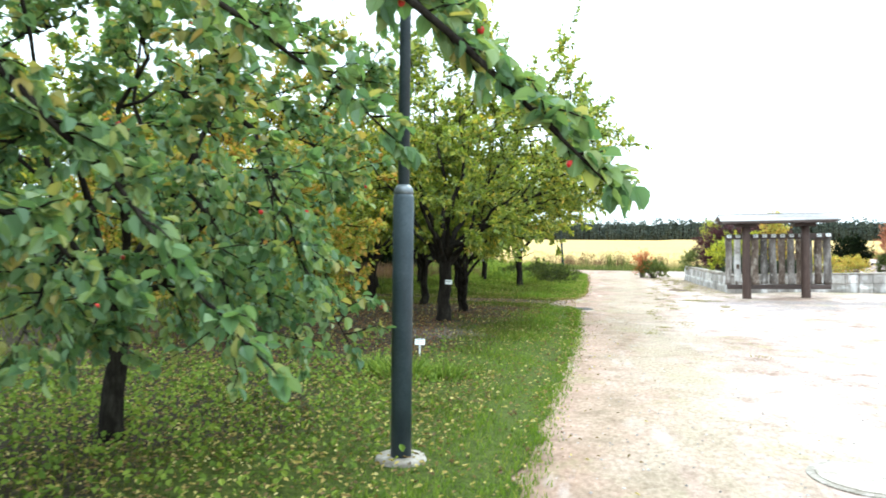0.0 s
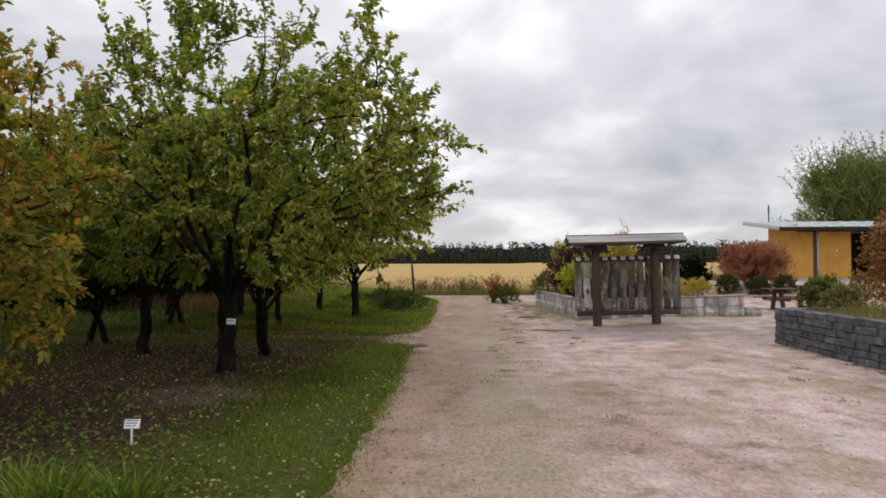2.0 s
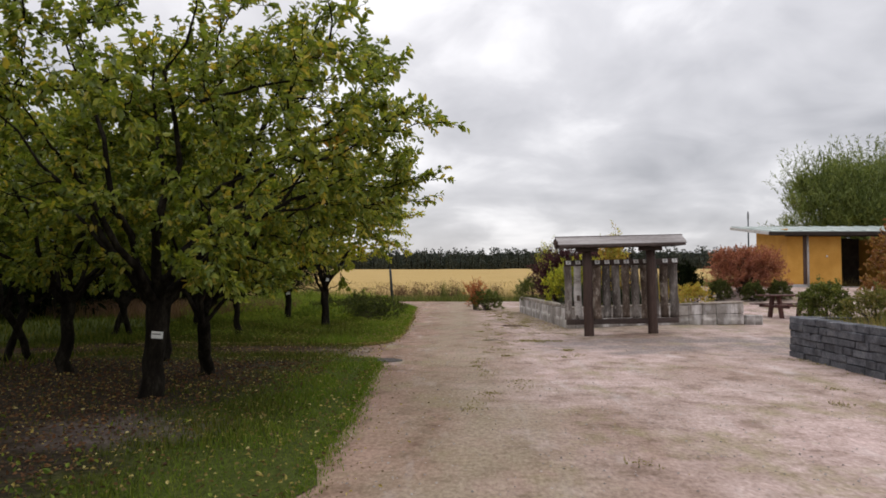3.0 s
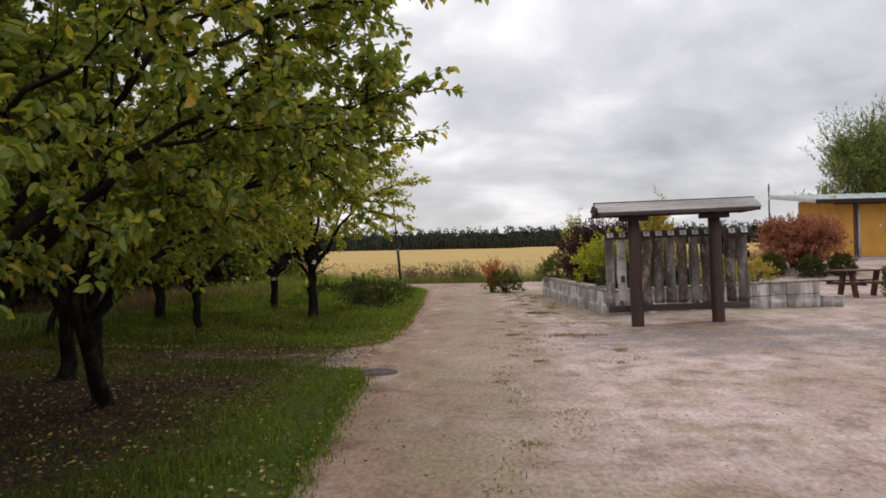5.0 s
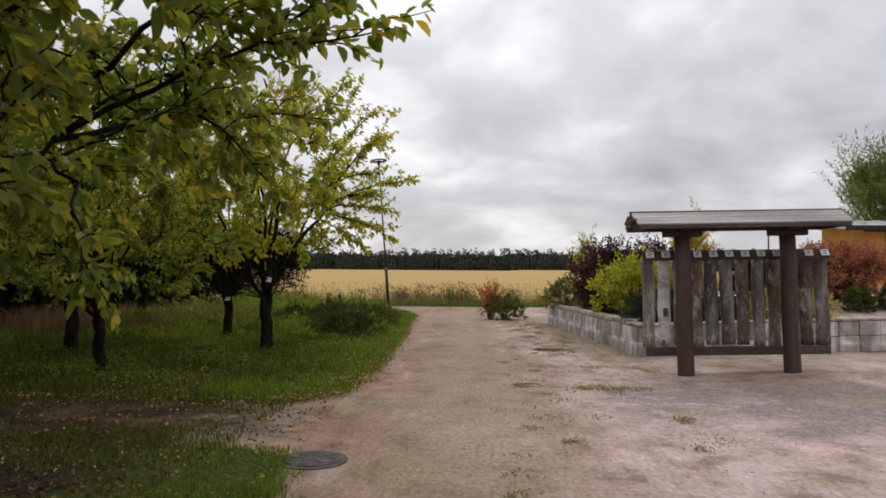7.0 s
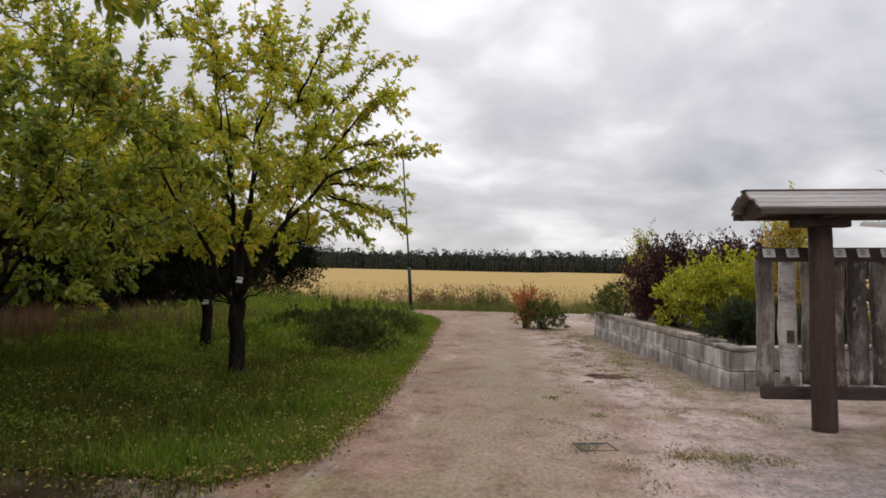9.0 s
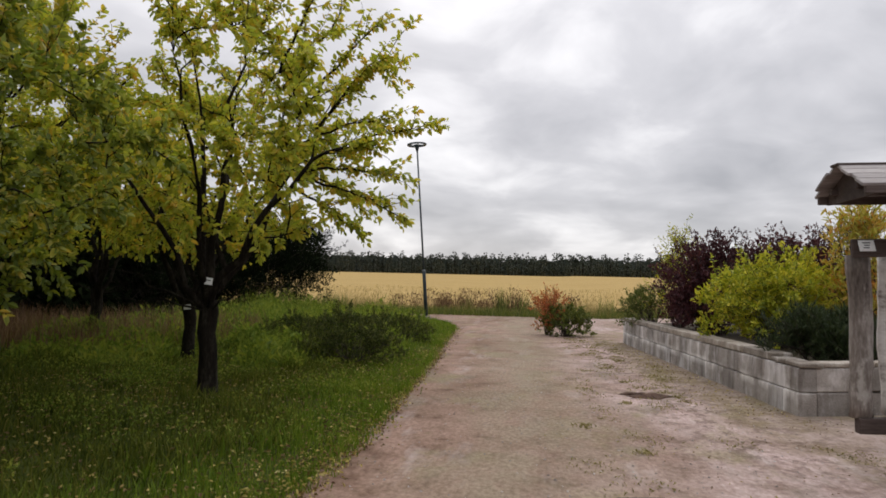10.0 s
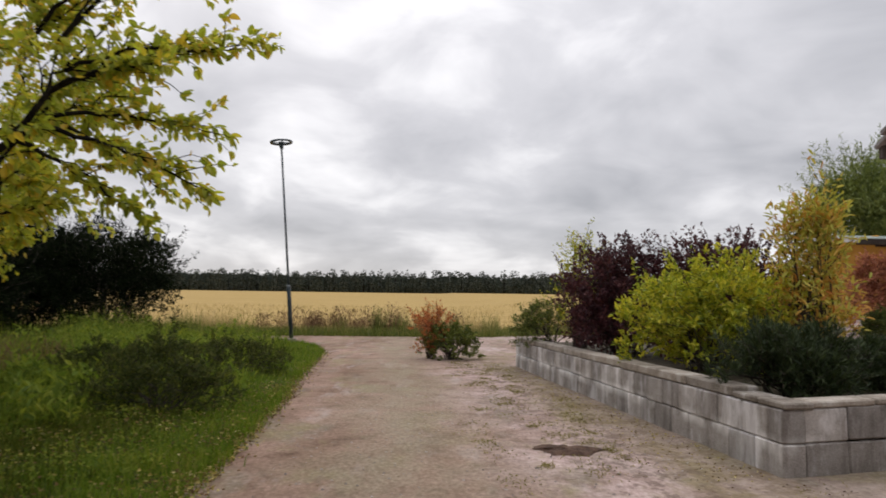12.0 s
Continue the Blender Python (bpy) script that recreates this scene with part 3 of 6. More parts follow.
class Bulk:
    """Collects many small pieces of geometry for one mesh."""

    def __init__(self):
        self.verts, self.faces, self.count = [], [], 0

    def add(self, verts, faces):
        self.verts.append(np.asarray(verts, float))
        self.faces.extend((np.asarray(faces) + self.count).tolist())
        self.count += len(verts)

    def tube(self, pts, radii, sides=6):
        pts = np.asarray(pts, float)
        d = np.gradient(pts, axis=0)
        d /= np.linalg.norm(d, axis=1, keepdims=True) + 1e-9
        ref = np.where(np.abs(d[:, 2:3]) < 0.9, np.array([[0, 0, 1.0]]), np.array([[1.0, 0, 0]]))
        u = np.cross(d, ref)
        u /= np.linalg.norm(u, axis=1, keepdims=True) + 1e-9
        v = np.cross(d, u)
        ang = np.arange(sides) * 2 * np.pi / sides
        ring = u[:, None] * np.cos(ang)[None, :, None] + v[:, None] * np.sin(ang)[None, :, None]
        vs = (pts[:, None] + ring * np.asarray(radii)[:, None, None]).reshape(-1, 3)
        fs = [(i * sides + k, i * sides + (k + 1) % sides, (i + 1) * sides + (k + 1) % sides, (i + 1) * sides + k) for i in range(len(pts) - 1) for k in range(sides)]
        self.add(vs, fs)

    def leaves(self, at, along, size, wide, rng, fold=0.25, oval=False):
        """Folded oval leaves at the places given, pointing along the directions given."""
        at, along = np.asarray(at, float), np.asarray(along, float)
        n = len(at)
        if not n:
            return
        along = along / (np.linalg.norm(along, axis=1, keepdims=True) + 1e-9)
        side = np.cross(along, rng.normal(size=(n, 3)) * 0.6 + np.array([0, 0, 1.0]))
        side /= np.linalg.norm(side, axis=1, keepdims=True) + 1e-9
        top = np.cross(side, along)
        shape = np.array([(0, 0, 0), (0.42, 0.28, fold), (0.36, 0.68, fold * 0.8), (0, 1, -0.12), (-0.36, 0.68, fold * 0.8), (-0.42, 0.28, fold)])
        if oval:
            shape = np.array([(0, 0, 0), (0.34, 0.16, fold * 0.8), (0.48, 0.42, fold), (0.3, 0.78, fold * 0.5), (0, 1, -0.15), (-0.3, 0.78, fold * 0.5), (-0.48, 0.42, fold), (-0.34, 0.16, fold * 0.8)])
        L = np.asarray(size)[:, None, None]
        vs = at[:, None] + (side[:, None] * shape[None, :, 0:1] * wide + along[:, None] * shape[None, :, 1:2] + top[:, None] * shape[None, :, 2:3] * wide) * L
        if oval:
            base = np.arange(n)[:, None] * 8
            fs = np.concatenate([base + np.array([[0, 1, 2, 3, 4]]), base + np.array([[0, 4, 5, 6, 7]])])
        else:
            base = np.arange(n)[:, None] * 6
            fs = np.concatenate([base + np.array([[0, 1, 2, 3]]), base + np.array([[0, 3, 4, 5]])])
        self.add(vs.reshape(-1, 3), fs)

    def slivers(self, at, along, height, width, rng):
        """Blades far off: one sliver each."""
        n = len(at)
        a = rng.uniform(0, 2 * np.pi, n)
        side = np.stack([np.cos(a), np.sin(a), np.zeros(n)], 1) * (np.asarray(width) * 0.5)[:, None]
        vs = np.stack([at - side, at + side, at + along * np.asarray(height)[:, None]], 1).reshape(-1, 3)
        self.add(vs, np.arange(n)[:, None] * 3 + np.array([[0, 1, 2]]))

    def blades(self, at, along, height, width, rng):
        """Grass blades: bent slivers standing on the places given."""
        n = len(at)
        a = rng.uniform(0, 2 * np.pi, n)
        side = np.stack([np.cos(a), np.sin(a), np.zeros(n)], 1) * (np.asarray(width) * 0.5)[:, None]
        h = np.asarray(height)[:, None]
        tip = at + along * h
        mid = at + along * h * 0.5 * np.array([0.6, 0.6, 1.15])
        vs = np.stack([at - side, at + side, mid + side * 0.75, tip, mid - side * 0.75], 1).reshape(-1, 3)
        base = np.arange(n)[:, None] * 5
        self.add(vs, base + np.array([[0, 1, 2, 4]]))
        self.faces.extend((base + np.array([[4, 2, 3]]) + self.count - len(vs)).tolist())

    def mesh(self, name, smooth=False):
        me = bpy.data.meshes.new(name)
        me.from_pydata(np.concatenate(self.verts).tolist(), [], self.faces)
        if smooth:
            me.polygons.foreach_set("use_smooth", [True] * len(me.polygons))
        me.update()
        return me


def unit(v):
    v = np.asarray(v, float)
    return v / (np.linalg.norm(v) + 1e-9)


def bend(a, b, rng, sag=0.0, wobble=0.08, steps=5):
    """A crooked line from a to b, rising first and sagging by the end."""
    a, b = np.asarray(a, float), np.asarray(b, float)
    s = np.linspace(0, 1, steps)[:, None]
    span = np.linalg.norm(b - a)
    pts = a + (b - a) * s + np.array([0, 0, 1.0]) * (np.sin(s * np.pi) * sag * span)
    pts[1:-1] += rng.normal(size=(steps - 2, 3)) * wobble * span * 0.5
    return pts


# ---- ground ----
def ramp01(v, a, b):
    k = np.clip((v - a) / (b - a), 0, 1)
    return k * k * (3 - 2 * k)


def height(x, y):
    """The yard is level; the field rises gently to the woods, the ground by the shed a little."""
    x, y = np.asarray(x, float), np.asarray(y, float)
    field = np.maximum(y - 46, 0) / 254 * 5.4
    field = np.where(y > 300, 5.4 + (y - 300) * 0.002, field)
    shed = 0.82 * ramp01(x, 6.5, 12.5) * ramp01(y, 25, 33) + 0.1 * ramp01(x, 2.8, 6.0) * ramp01(y, 14, 18)
    return field + shed * (1 - 0.6 * ramp01(y, 60, 140))


def under(x, y):
    """The ground sheet dips a little under the gravel and lawns that lie on it."""
    return height(x, y) - 0.25 * (1 - ramp01(np.asarray(y, float), 43.2, 45.0)) * (1 - ramp01(np.abs(np.asarray(x, float) + 5), 34, 44))


def sheet(name, xs, ys, lift, material, rough=0.0, seed=3, keep=None, shape=height):
    rng = np.random.default_rng(seed)
    X, Y = np.meshgrid(xs, ys, indexing="ij")
    Z = shape(X, Y) + lift + rng.normal(size=X.shape) * rough
    n = len(ys)
    fs = [(i * n + j, (i + 1) * n + j, (i + 1) * n + j + 1, i * n + j + 1) for i in range(len(xs) - 1) for j in range(n - 1) if keep is None or keep(xs[i], ys[j])]
    me = bpy.data.meshes.new(name)
    me.from_pydata(np.stack([X, Y, Z], -1).reshape(-1, 3).tolist(), [], fs)
    me.polygons.foreach_set("use_smooth", [True] * len(me.polygons))
    return link_part(name, me, material)


def axis(*runs):
    return np.concatenate([np.arange(a, b, s) for a, b, s in runs] + [[runs[-1][1]]])


ground = sheet("ground", axis((-2500, -300, 200), (-300, -60, 30), (-60, 60, 3), (60, 300, 30), (300, 2500, 200)),
               axis((-2500, -100, 200), (-100, -16, 14), (-16, 40, 4), (40, 50, 0.5), (50, 80, 3), (80, 330, 25), (330, 3000, 300)), 0.0, GROUND, shape=under)
tagged(ground, "wide golden stubble field rising gently towards dark woods", "field", kind="structure")
road = sheet("road", axis((-9, 8, 0.25), (8, 34, 1)), axis((-16, 0, 1), (0, 40, 0.25), (40, 44, 0.5)), 0.0, GRAVEL, 0.0025)
tagged(road, "pinkish grey crushed gravel path and yard, worn and weedy", "gravel path", kind="structure")

EDGE_SOUTH = [(0.4, -16), (0.34, -3), (0.3, 1.3), (0.14, 4.4), (0.03, 6.3), (-0.1, 8.6), (-0.28, 10.2), (-0.45, 12.3), (-0.72, 13.35)]
EDGE_NORTH = [(-1.3, 15.45), (-0.9, 16.1), (-0.9, 18.3), (-1.1, 21.0), (-1.36, 24.8), (-1.75, 29), (-2.05, 33), (-2.6, 35.6), (-3.4, 37.4), (-5, 38.6), (-9, 39.4)]


def fringe(line, rng, step=0.2, wander=0.03):
    pts = []
    for (x0, y0), (x1, y1) in zip(line, line[1:]):
        k = max(1, int(math.hypot(x1 - x0, y1 - y0) / step))
        pts += [(x0 + (x1 - x0) * i / k + rng.normal() * wander, y0 + (y1 - y0) * i / k + rng.normal() * wander * 0.5) for i in range(k)]
    return pts + [line[-1]]


def lawn(name, line, west, label):
    rng = np.random.default_rng(5)
    edge = fringe(line, rng)
    bm = bmesh.new()
    near = [bm.verts.new((x, y, 0.012)) for x, y in edge]
    inner = [bm.verts.new((x - 0.25, y, 0.035)) for x, y in edge]
    outer = [bm.verts.new((west, y, 0.035)) for x, y in edge]
    for i in range(len(edge) - 1):
        bm.faces.new((near[i], near[i + 1], inner[i + 1], inner[i]))
        bm.faces.new((inner[i], inner[i + 1], outer[i + 1], outer[i]))
    ob = part(name, bm, LAWN)
    return tagged(ob, label, "lawn", kind="structure")


lawn("ground_lawn_south", EDGE_SOUTH, -45, "patchy green lawn with bare soil and fallen leaves under fruit trees")
lawn("ground_lawn_north", EDGE_NORTH, -45, "long green lawn beside the gravel path")


def side_path():
    bm = bmesh.new()
    rows = []
    for k in range(77):
        y = 13.28 + k * 0.03
        right = -0.9 - 0.4 * (abs(k - 38) / 38) ** 2 + 0.1 * math.sin(k * 0.33) + 0.05 * math.sin(k * 0.9 + 1) + 0.03 * math.sin(k * 2.3)
        rows.append([bm.verts.new((x, y, 0.02)) for x in (-45, -12, -5, -2.2, right - 0.3)] + [bm.verts.new((right, y, 0.003))])
    for a, b in zip(rows, rows[1:]):
        for i in range(5):
            bm.faces.new((a[i], a[i + 1], b[i + 1], b[i]))
    tagged(part("side_path", bm, SIDEPATH), "dark earthy side path strewn with yellow leaves", "path", kind="structure")


side_path()


# ---- trees ----
def tree_meshes(name, seed, trunk_h, trunk_r, centre, radii, limbs=7, points=110, twigs=6, leaves=22, leaf=0.075, wide=0.6, shoots=14, droop=0.2, stems=1, extra=(), bare=(), spur=1.0, oval=False, rise=(-0.25, 0.3, 0.75, 0.05, 1.05), floor=-0.85, limb_r=0.5):
    """Wood and leaf meshes of one fruit tree, root at the origin. Boughs grow from the nearest wood
    towards points spread through the crown, so that they fan outwards; leafy twigs line them."""
    rng = np.random.default_rng(seed)
    wood, crown = Bulk(), Bulk()
    centre, radii = np.asarray(centre, float), np.asarray(radii, float)
    up = np.array([0, 0, 1.0])
    tips, nodes, runs = [], [], []

    def arch(a, b, way, lift=0.1, steps=7, wobble=0.03):
        """A bough from a to b that leaves along way."""
        a, b = np.asarray(a, float), np.asarray(b, float)
        span = np.linalg.norm(b - a)
        c = a + unit(unit(way) * 0.5 + unit(b - a)) * span * 0.5 + up * lift * span
        k = np.linspace(0, 1, steps)[:, None]
        pts = a * (1 - k) ** 2 + c * 2 * k * (1 - k) + b * k * k
        pts[1:-1] += rng.normal(size=(steps - 2, 3)) * wobble * span
        return pts

    def twig(a, way, span, n, lift=0.0):
        way = unit(way)
        line = arch(a, a + way * span, way + up * 0.2, 0.04, 4, 0.05)
        wood.tube(line, np.linspace(0.006, 0.002, 4), 3)
        k = np.sort(rng.uniform(0.1, 1.04, n))
        mid = np.minimum((k * 3).astype(int), 2)
        f = np.clip(k * 3 - mid, 0, 1)[:, None]
        at = line[mid] * (1 - f) + line[mid + 1] * f
        out = np.cross(rng.normal(size=(n, 3)), way)
        out /= np.linalg.norm(out, axis=1, keepdims=True) + 1e-9
        d = out * 0.8 + way * rng.uniform(0.25, 0.9, (n, 1)) + up * (lift - droop + rng.normal(size=(n, 1)) * 0.2)
        crown.leaves(at + rng.normal(size=(n, 3)) * 0.012, d, rng.uniform(0.62, 1.18, n) * leaf, wide, rng, 0.22, oval)
        tips.append(line[-1])

    def clothe(line, count, n, first=0.2, size=1.0):
        for m in range(count):
            k = first + (1 - first) * (m + rng.uniform(0, 1)) / count
            q = k * (len(line) - 1)
            c = min(int(q), len(line) - 2)
            p = line[c] + (line[c + 1] - line[c]) * (q - c)
            t = unit(line[c + 1] - line[c])
            away = unit((p - centre) / radii)
            twig(p, t * 0.55 + away * 0.5 + up * 0.3 + rng.normal(size=3) * 0.42, rng.uniform(0.16, 0.42) * size, n)
        twig(line[-1], line[-1] - line[-2], rng.uniform(0.15, 0.3) * size, n)

    forks = []
    for k in range(stems):
        tilt = rng.normal(size=2) * (0.05 if stems == 1 else 0.3) * trunk_h
        top = np.array([tilt[0], tilt[1], trunk_h * rng.uniform(0.92, 1.06)])
        foot = np.array([rng.normal() * 0.12, rng.normal() * 0.12, 0]) if stems > 1 else np.zeros(3)
        line = bend(foot - up * 0.15, top, rng, 0, 0.025, 8)
        r = trunk_r * (1 if stems == 1 else 0.72)
        swell = np.array([1.5, 1.14, 1.0, 0.95, 0.93, 0.92, 0.98, 0.9]) * (1 + rng.normal(size=8) * 0.03)
        wood.tube(line, swell * r, 10)
        forks.append((top, r))
    for i in range(limbs):
        top, r = forks[i % stems]
        az = 2 * np.pi * (i + rng.uniform(-0.3, 0.3)) / limbs
        el = rise[i % len(rise)] + rng.uniform(-0.1, 0.1)
        d = np.array([np.cos(az) * np.cos(el), np.sin(az) * np.cos(el), np.sin(el)])
        end = centre + d * radii * rng.uniform(0.74, 0.92)
        start = top - up * rng.uniform(0.02, 0.28)
        line = arch(start, end, up + d * np.array([0.8, 0.8, 0.0]), 0.04, 10, 0.016)
        wood.tube(line, (np.linspace(1, 0.12, 10) ** 1.2) * r * limb_r * rng.uniform(0.75, 1.1), 7)
        nodes += [(q, unit(line[-1] - line[0])) for q in line[2:]]
        runs.append((line[4:], 5))
    spots = rng.normal(size=(points, 3))
    spots /= np.linalg.norm(spots, axis=1, keepdims=True)
    a0, e0 = np.arctan2(spots[:, 1], spots[:, 0]), spots[:, 2]
    rim = 1 + 0.1 * np.sin(3 * a0 + seed) + 0.08 * np.sin(5 * a0 + 4 * e0 + seed * 2)
    spots = spots * (rng.uniform(0.12, 1.0, points) ** 0.42 * rim)[:, None]
    spots[:, 2] = np.maximum(spots[:, 2], floor + rng.uniform(0, 0.2, points))
    spots = centre + spots * radii
    fork = forks[0][0]
    spots = spots[np.argsort(np.linalg.norm(spots - fork, axis=1))]
    for p in spots:
        at = np.array([q for q, w in nodes])
        gap = np.linalg.norm(at - p, axis=1)
        past = np.maximum(0, np.linalg.norm(at - fork, axis=1) - np.linalg.norm(p - fork) + 0.3 * gap)
        c = int(np.argmin(gap + 1.2 * past))
        if gap[c] < 0.12:
            continue
        line = arch(at[c], p, nodes[c][1], 0.05, 6, 0.025)
        wood.tube(line, np.linspace(0.007 + 0.007 * gap[c], 0.003, 6), 4)
        nodes += [(q, unit(line[-1] - line[-2])) for q in line[2:]]
        runs.append((line, twigs))
    for line, count in runs:
        clothe(line, count, leaves)
    high = [q for q in tips if q[2] > centre[2] + radii[2] * 0.4]
    for i in range(shoots):
        q = high[rng.integers(len(high))]
        away = (q - centre) / radii
        way = np.array([away[0] * 0.7, away[1] * 0.7, 1.0]) + rng.normal(size=3) * 0.12
        twig(q, way, rng.uniform(0.3, 0.65), int(leaves * 1.7), 0.35)
    for marks in extra:
        a = min((q for q, w in nodes), key=lambda q: float(np.sum((q - np.asarray(marks[0])) ** 2)))
        if len(marks) == 2:
            line = arch(a, marks[1], np.asarray(marks[1]) - a, 0.1, 9, 0.012)
        else:
            knots = np.array([a] + [np.asarray(m, float) for m in marks[1:]])
            k = np.linspace(0, len(knots) - 1, 12)
            line = np.stack([np.interp(k, np.arange(len(knots)), knots[:, c]) for c in range(3)], 1)
            line[1:-1] = (line[:-2] + 2 * line[1:-1] + line[2:]) / 4
        wood.tube(line, np.linspace(0.02, 0.004, len(line)), 5)
        clothe(line, 18, int(leaves * (0.8 if spur == 1.0 else 0.65)), 0.3, spur)
    for a, b in bare:
        line = arch(a, b, np.asarray(b) - np.asarray(a), 0.05, 8, 0.03)
        wood.tube(line, np.linspace(0.014, 0.003, 8), 5)
        for k in (4, 5, 6):
            tip = line[k] + unit(line[k] - line[k - 1] + rng.normal(size=3) * 0.6) * 0.25
            wood.tube(np.stack([line[k], (line[k] + tip) / 2 + rng.normal(size=3) * 0.01, tip]), (0.005, 0.004, 0.002), 3)
    return wood.mesh(name + "_wood", True), crown.mesh(name + "_leaves"), tips


def plant_tree(name, meshes, leaf_material, label, category, place, turn=0.0, scale=1.0, group="", bark=None):
    wood, crown, tips = meshes
    t = thing(name, place, label, category, group)
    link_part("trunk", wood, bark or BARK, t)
    link_part("crown", crown, leaf_material, t)
    t.matrix_basis = pose(*place, 0, 0, turn) @ Matrix.Diagonal((scale, scale, scale, 1))
    return t


def orchard():
    big = tree_meshes("apple_big", 11, 1.15, 0.125, (0.4, 0.1, 3.0), (2.7, 2.75, 2.05), limbs=11, points=205, twigs=6, leaves=16, leaf=0.084, wide=0.6, shoots=40, droop=0.42, oval=True, rise=(-0.3, 0.3, 0.75, 0.0, 1.05),
                      extra=(((1.2, 0, 2.6), (3.15, 0.1, 3.1)), ((1.2, 0, 2.8), (2.7, -0.2, 3.6)), ((1.0, -0.5, 2.5), (2.35, -1.0, 2.75)), ((0.8, 0.2, 3.0), (1.95, -0.4, 4.1)), ((1.2, 0.2, 2.4), (3.1, 0.4, 2.5)), ((1.2, -0.2, 2.2), (2.6, -0.3, 2.15)), ((1.1, 0.3, 2.8), (2.9, 0.6, 3.4)), ((1.0, -0.6, 2.8), (2.6, -1.3, 3.2))))
    plant_tree("apple_tree", big, APPLE, "big spreading apple tree with green leaves and upright shoots", "tree", (-2.5, 9.3, 0), 0, 1, "orchard trees")
    mid = tree_meshes("apple_mid", 23, 0.95, 0.085, (0.0, 0.0, 2.55), (2.25, 2.25, 1.7), limbs=8, points=110, twigs=6, leaves=18, leaf=0.1, stems=2, shoots=14, rise=(-0.4, 0.25, 0.75, -0.15, 1.05))
    wide = tree_meshes("apple_wide", 29, 0.95, 0.1, (0.6, 0.1, 2.7), (2.2, 2.2, 1.7), limbs=9, points=135, twigs=6, leaves=16, leaf=0.083, wide=0.6, droop=0.42, oval=True, stems=2, shoots=22, rise=(-0.4, 0.25, 0.75, -0.1, 1.05),
                       extra=(((1.0, 0, 2.3), (2.9, -0.1, 2.4)), ((1.0, 0.2, 2.6), (2.7, 0.3, 3.1)), ((0.8, 0.4, 2.8), (2.4, 0.8, 3.6)), ((1.0, -0.3, 2.5), (2.6, -0.7, 2.9)), ((0.5, 0.9, 2.4), (1.6, 2.55, 2.55)), ((0.2, 1.0, 2.4), (0.7, 2.9, 2.9)), ((1.0, 0.4, 2.2), (2.4, 0.9, 2.3))))
    plant_tree("apple_tree", wide, APPLE, "two-stemmed apple tree leaning over the path", "tree", (-2.6, 11.1, 0), 0, 1, "orchard trees")
    first = plant_tree("apple_tree", mid, APPLE, "two-stemmed apple tree with green leaves", "tree", (-6.3, 12.5, 0), 80, 1, "orchard trees")
    other = tree_meshes("apple_other", 37, 1.2, 0.095, (-0.1, 0.1, 2.7), (2.25, 2.3, 1.7), limbs=8, points=110, twigs=6, leaves=18, leaf=0.1, shoots=14, rise=(-0.4, 0.25, 0.75, -0.15, 1.05))
    second = plant_tree("apple_tree", other, APPLE, "dark-trunked apple tree with dense green leaves", "tree", (-4.65, 11.1, 0), 0, 1, "orchard trees")
    for src, x, y, turn, sc in ((second, -3.95, 12.6, 140, 0.95), (second, -4.35, 17.0, 200, 0.8), (first, -7.0, 16.9, 260, 1.05),
                                (first, -9.2, 11.0, 10, 1.1), (second, -9.8, 16.0, 310, 1.1), (first, -8.0, 6.8, 190, 1.05),
                                (second, -9.5, 21.5, 120, 1.1), (second, -12.5, 10.5, 85, 1.15)):
        copy_thing(src, pose(x, y, 0, 0, 0, turn)).scale = (sc, sc, sc)
    airy = tree_meshes("apple_airy", 52, 1.12, 0.11, (0.05, 0.0, 3.15), (1.92, 2.0, 1.75), limbs=8, points=140, twigs=6, leaves=15, leaf=0.082, wide=0.6, shoots=30, droop=0.5, oval=True, rise=(0.1, 0.55, 0.95, 0.3, 1.25), floor=-0.78, limb_r=0.5,
                       extra=(((1.2, 0, 2.8), (2.35, 0.0, 3.05)), ((1.0, 0.2, 2.4), (2.05, 0.1, 2.1)), ((1.0, 0.1, 3.2), (1.85, -0.1, 3.7)), ((0.8, 0.1, 3.4), (1.75, 0.2, 4.25)), ((0.6, 0.0, 3.6), (1.3, -0.2, 4.7)), ((1.0, 0.3, 2.6), (1.9, 0.5, 2.6)), ((1.0, 0.4, 3.0), (1.75, 0.7, 3.3)), ((0.9, 0.2, 2.3), (1.5, 0.5, 1.95)), ((1.0, -0.2, 2.8), (1.85, -0.4, 2.75)), ((0.8, 0.5, 2.5), (1.3, 1.3, 2.3))),
                       bare=(((-0.05, -0.05, 1.0), (-0.95, -0.3, 1.12)), ((0.05, -0.05, 1.02), (0.75, -0.25, 1.3)), ((-0.05, 0.05, 1.05), (-0.8, 0.2, 1.5)), ((-0.05, -0.05, 1.0), (-1.3, -0.4, 1.6))))
    yellow = plant_tree("apple_tree", airy, YELLOWING, "airy apple tree with yellowing leaves and a white tag", "tree", (-3.0, 19.75, 0), 0, 1, "orchard trees")
    for x, y, turn, sc in ((-4.9, 22.75, 130, 0.95), (-6.3, 19.4, 70, 1.05), (-7.8, 24.5, 200, 1.0)):
        copy_thing(yellow, pose(x, y, 0, 0, 0, turn)).scale = (sc, sc, sc)
    russet = tree_meshes("russet_tree", 71, 0.7, 0.1, (0.0, 0.0, 2.15), (2.1, 2.0, 2.0), limbs=10, points=150, twigs=6, leaves=22, leaf=0.085, shoots=18, rise=(-0.5, 0.2, 0.7, -0.2, 1.05))
    plant_tree("fruit_tree", russet, RUSSET, "bushy fruit tree turning russet and orange", "tree", (-4.45, 6.0, 0), 0, 1, "orchard trees")


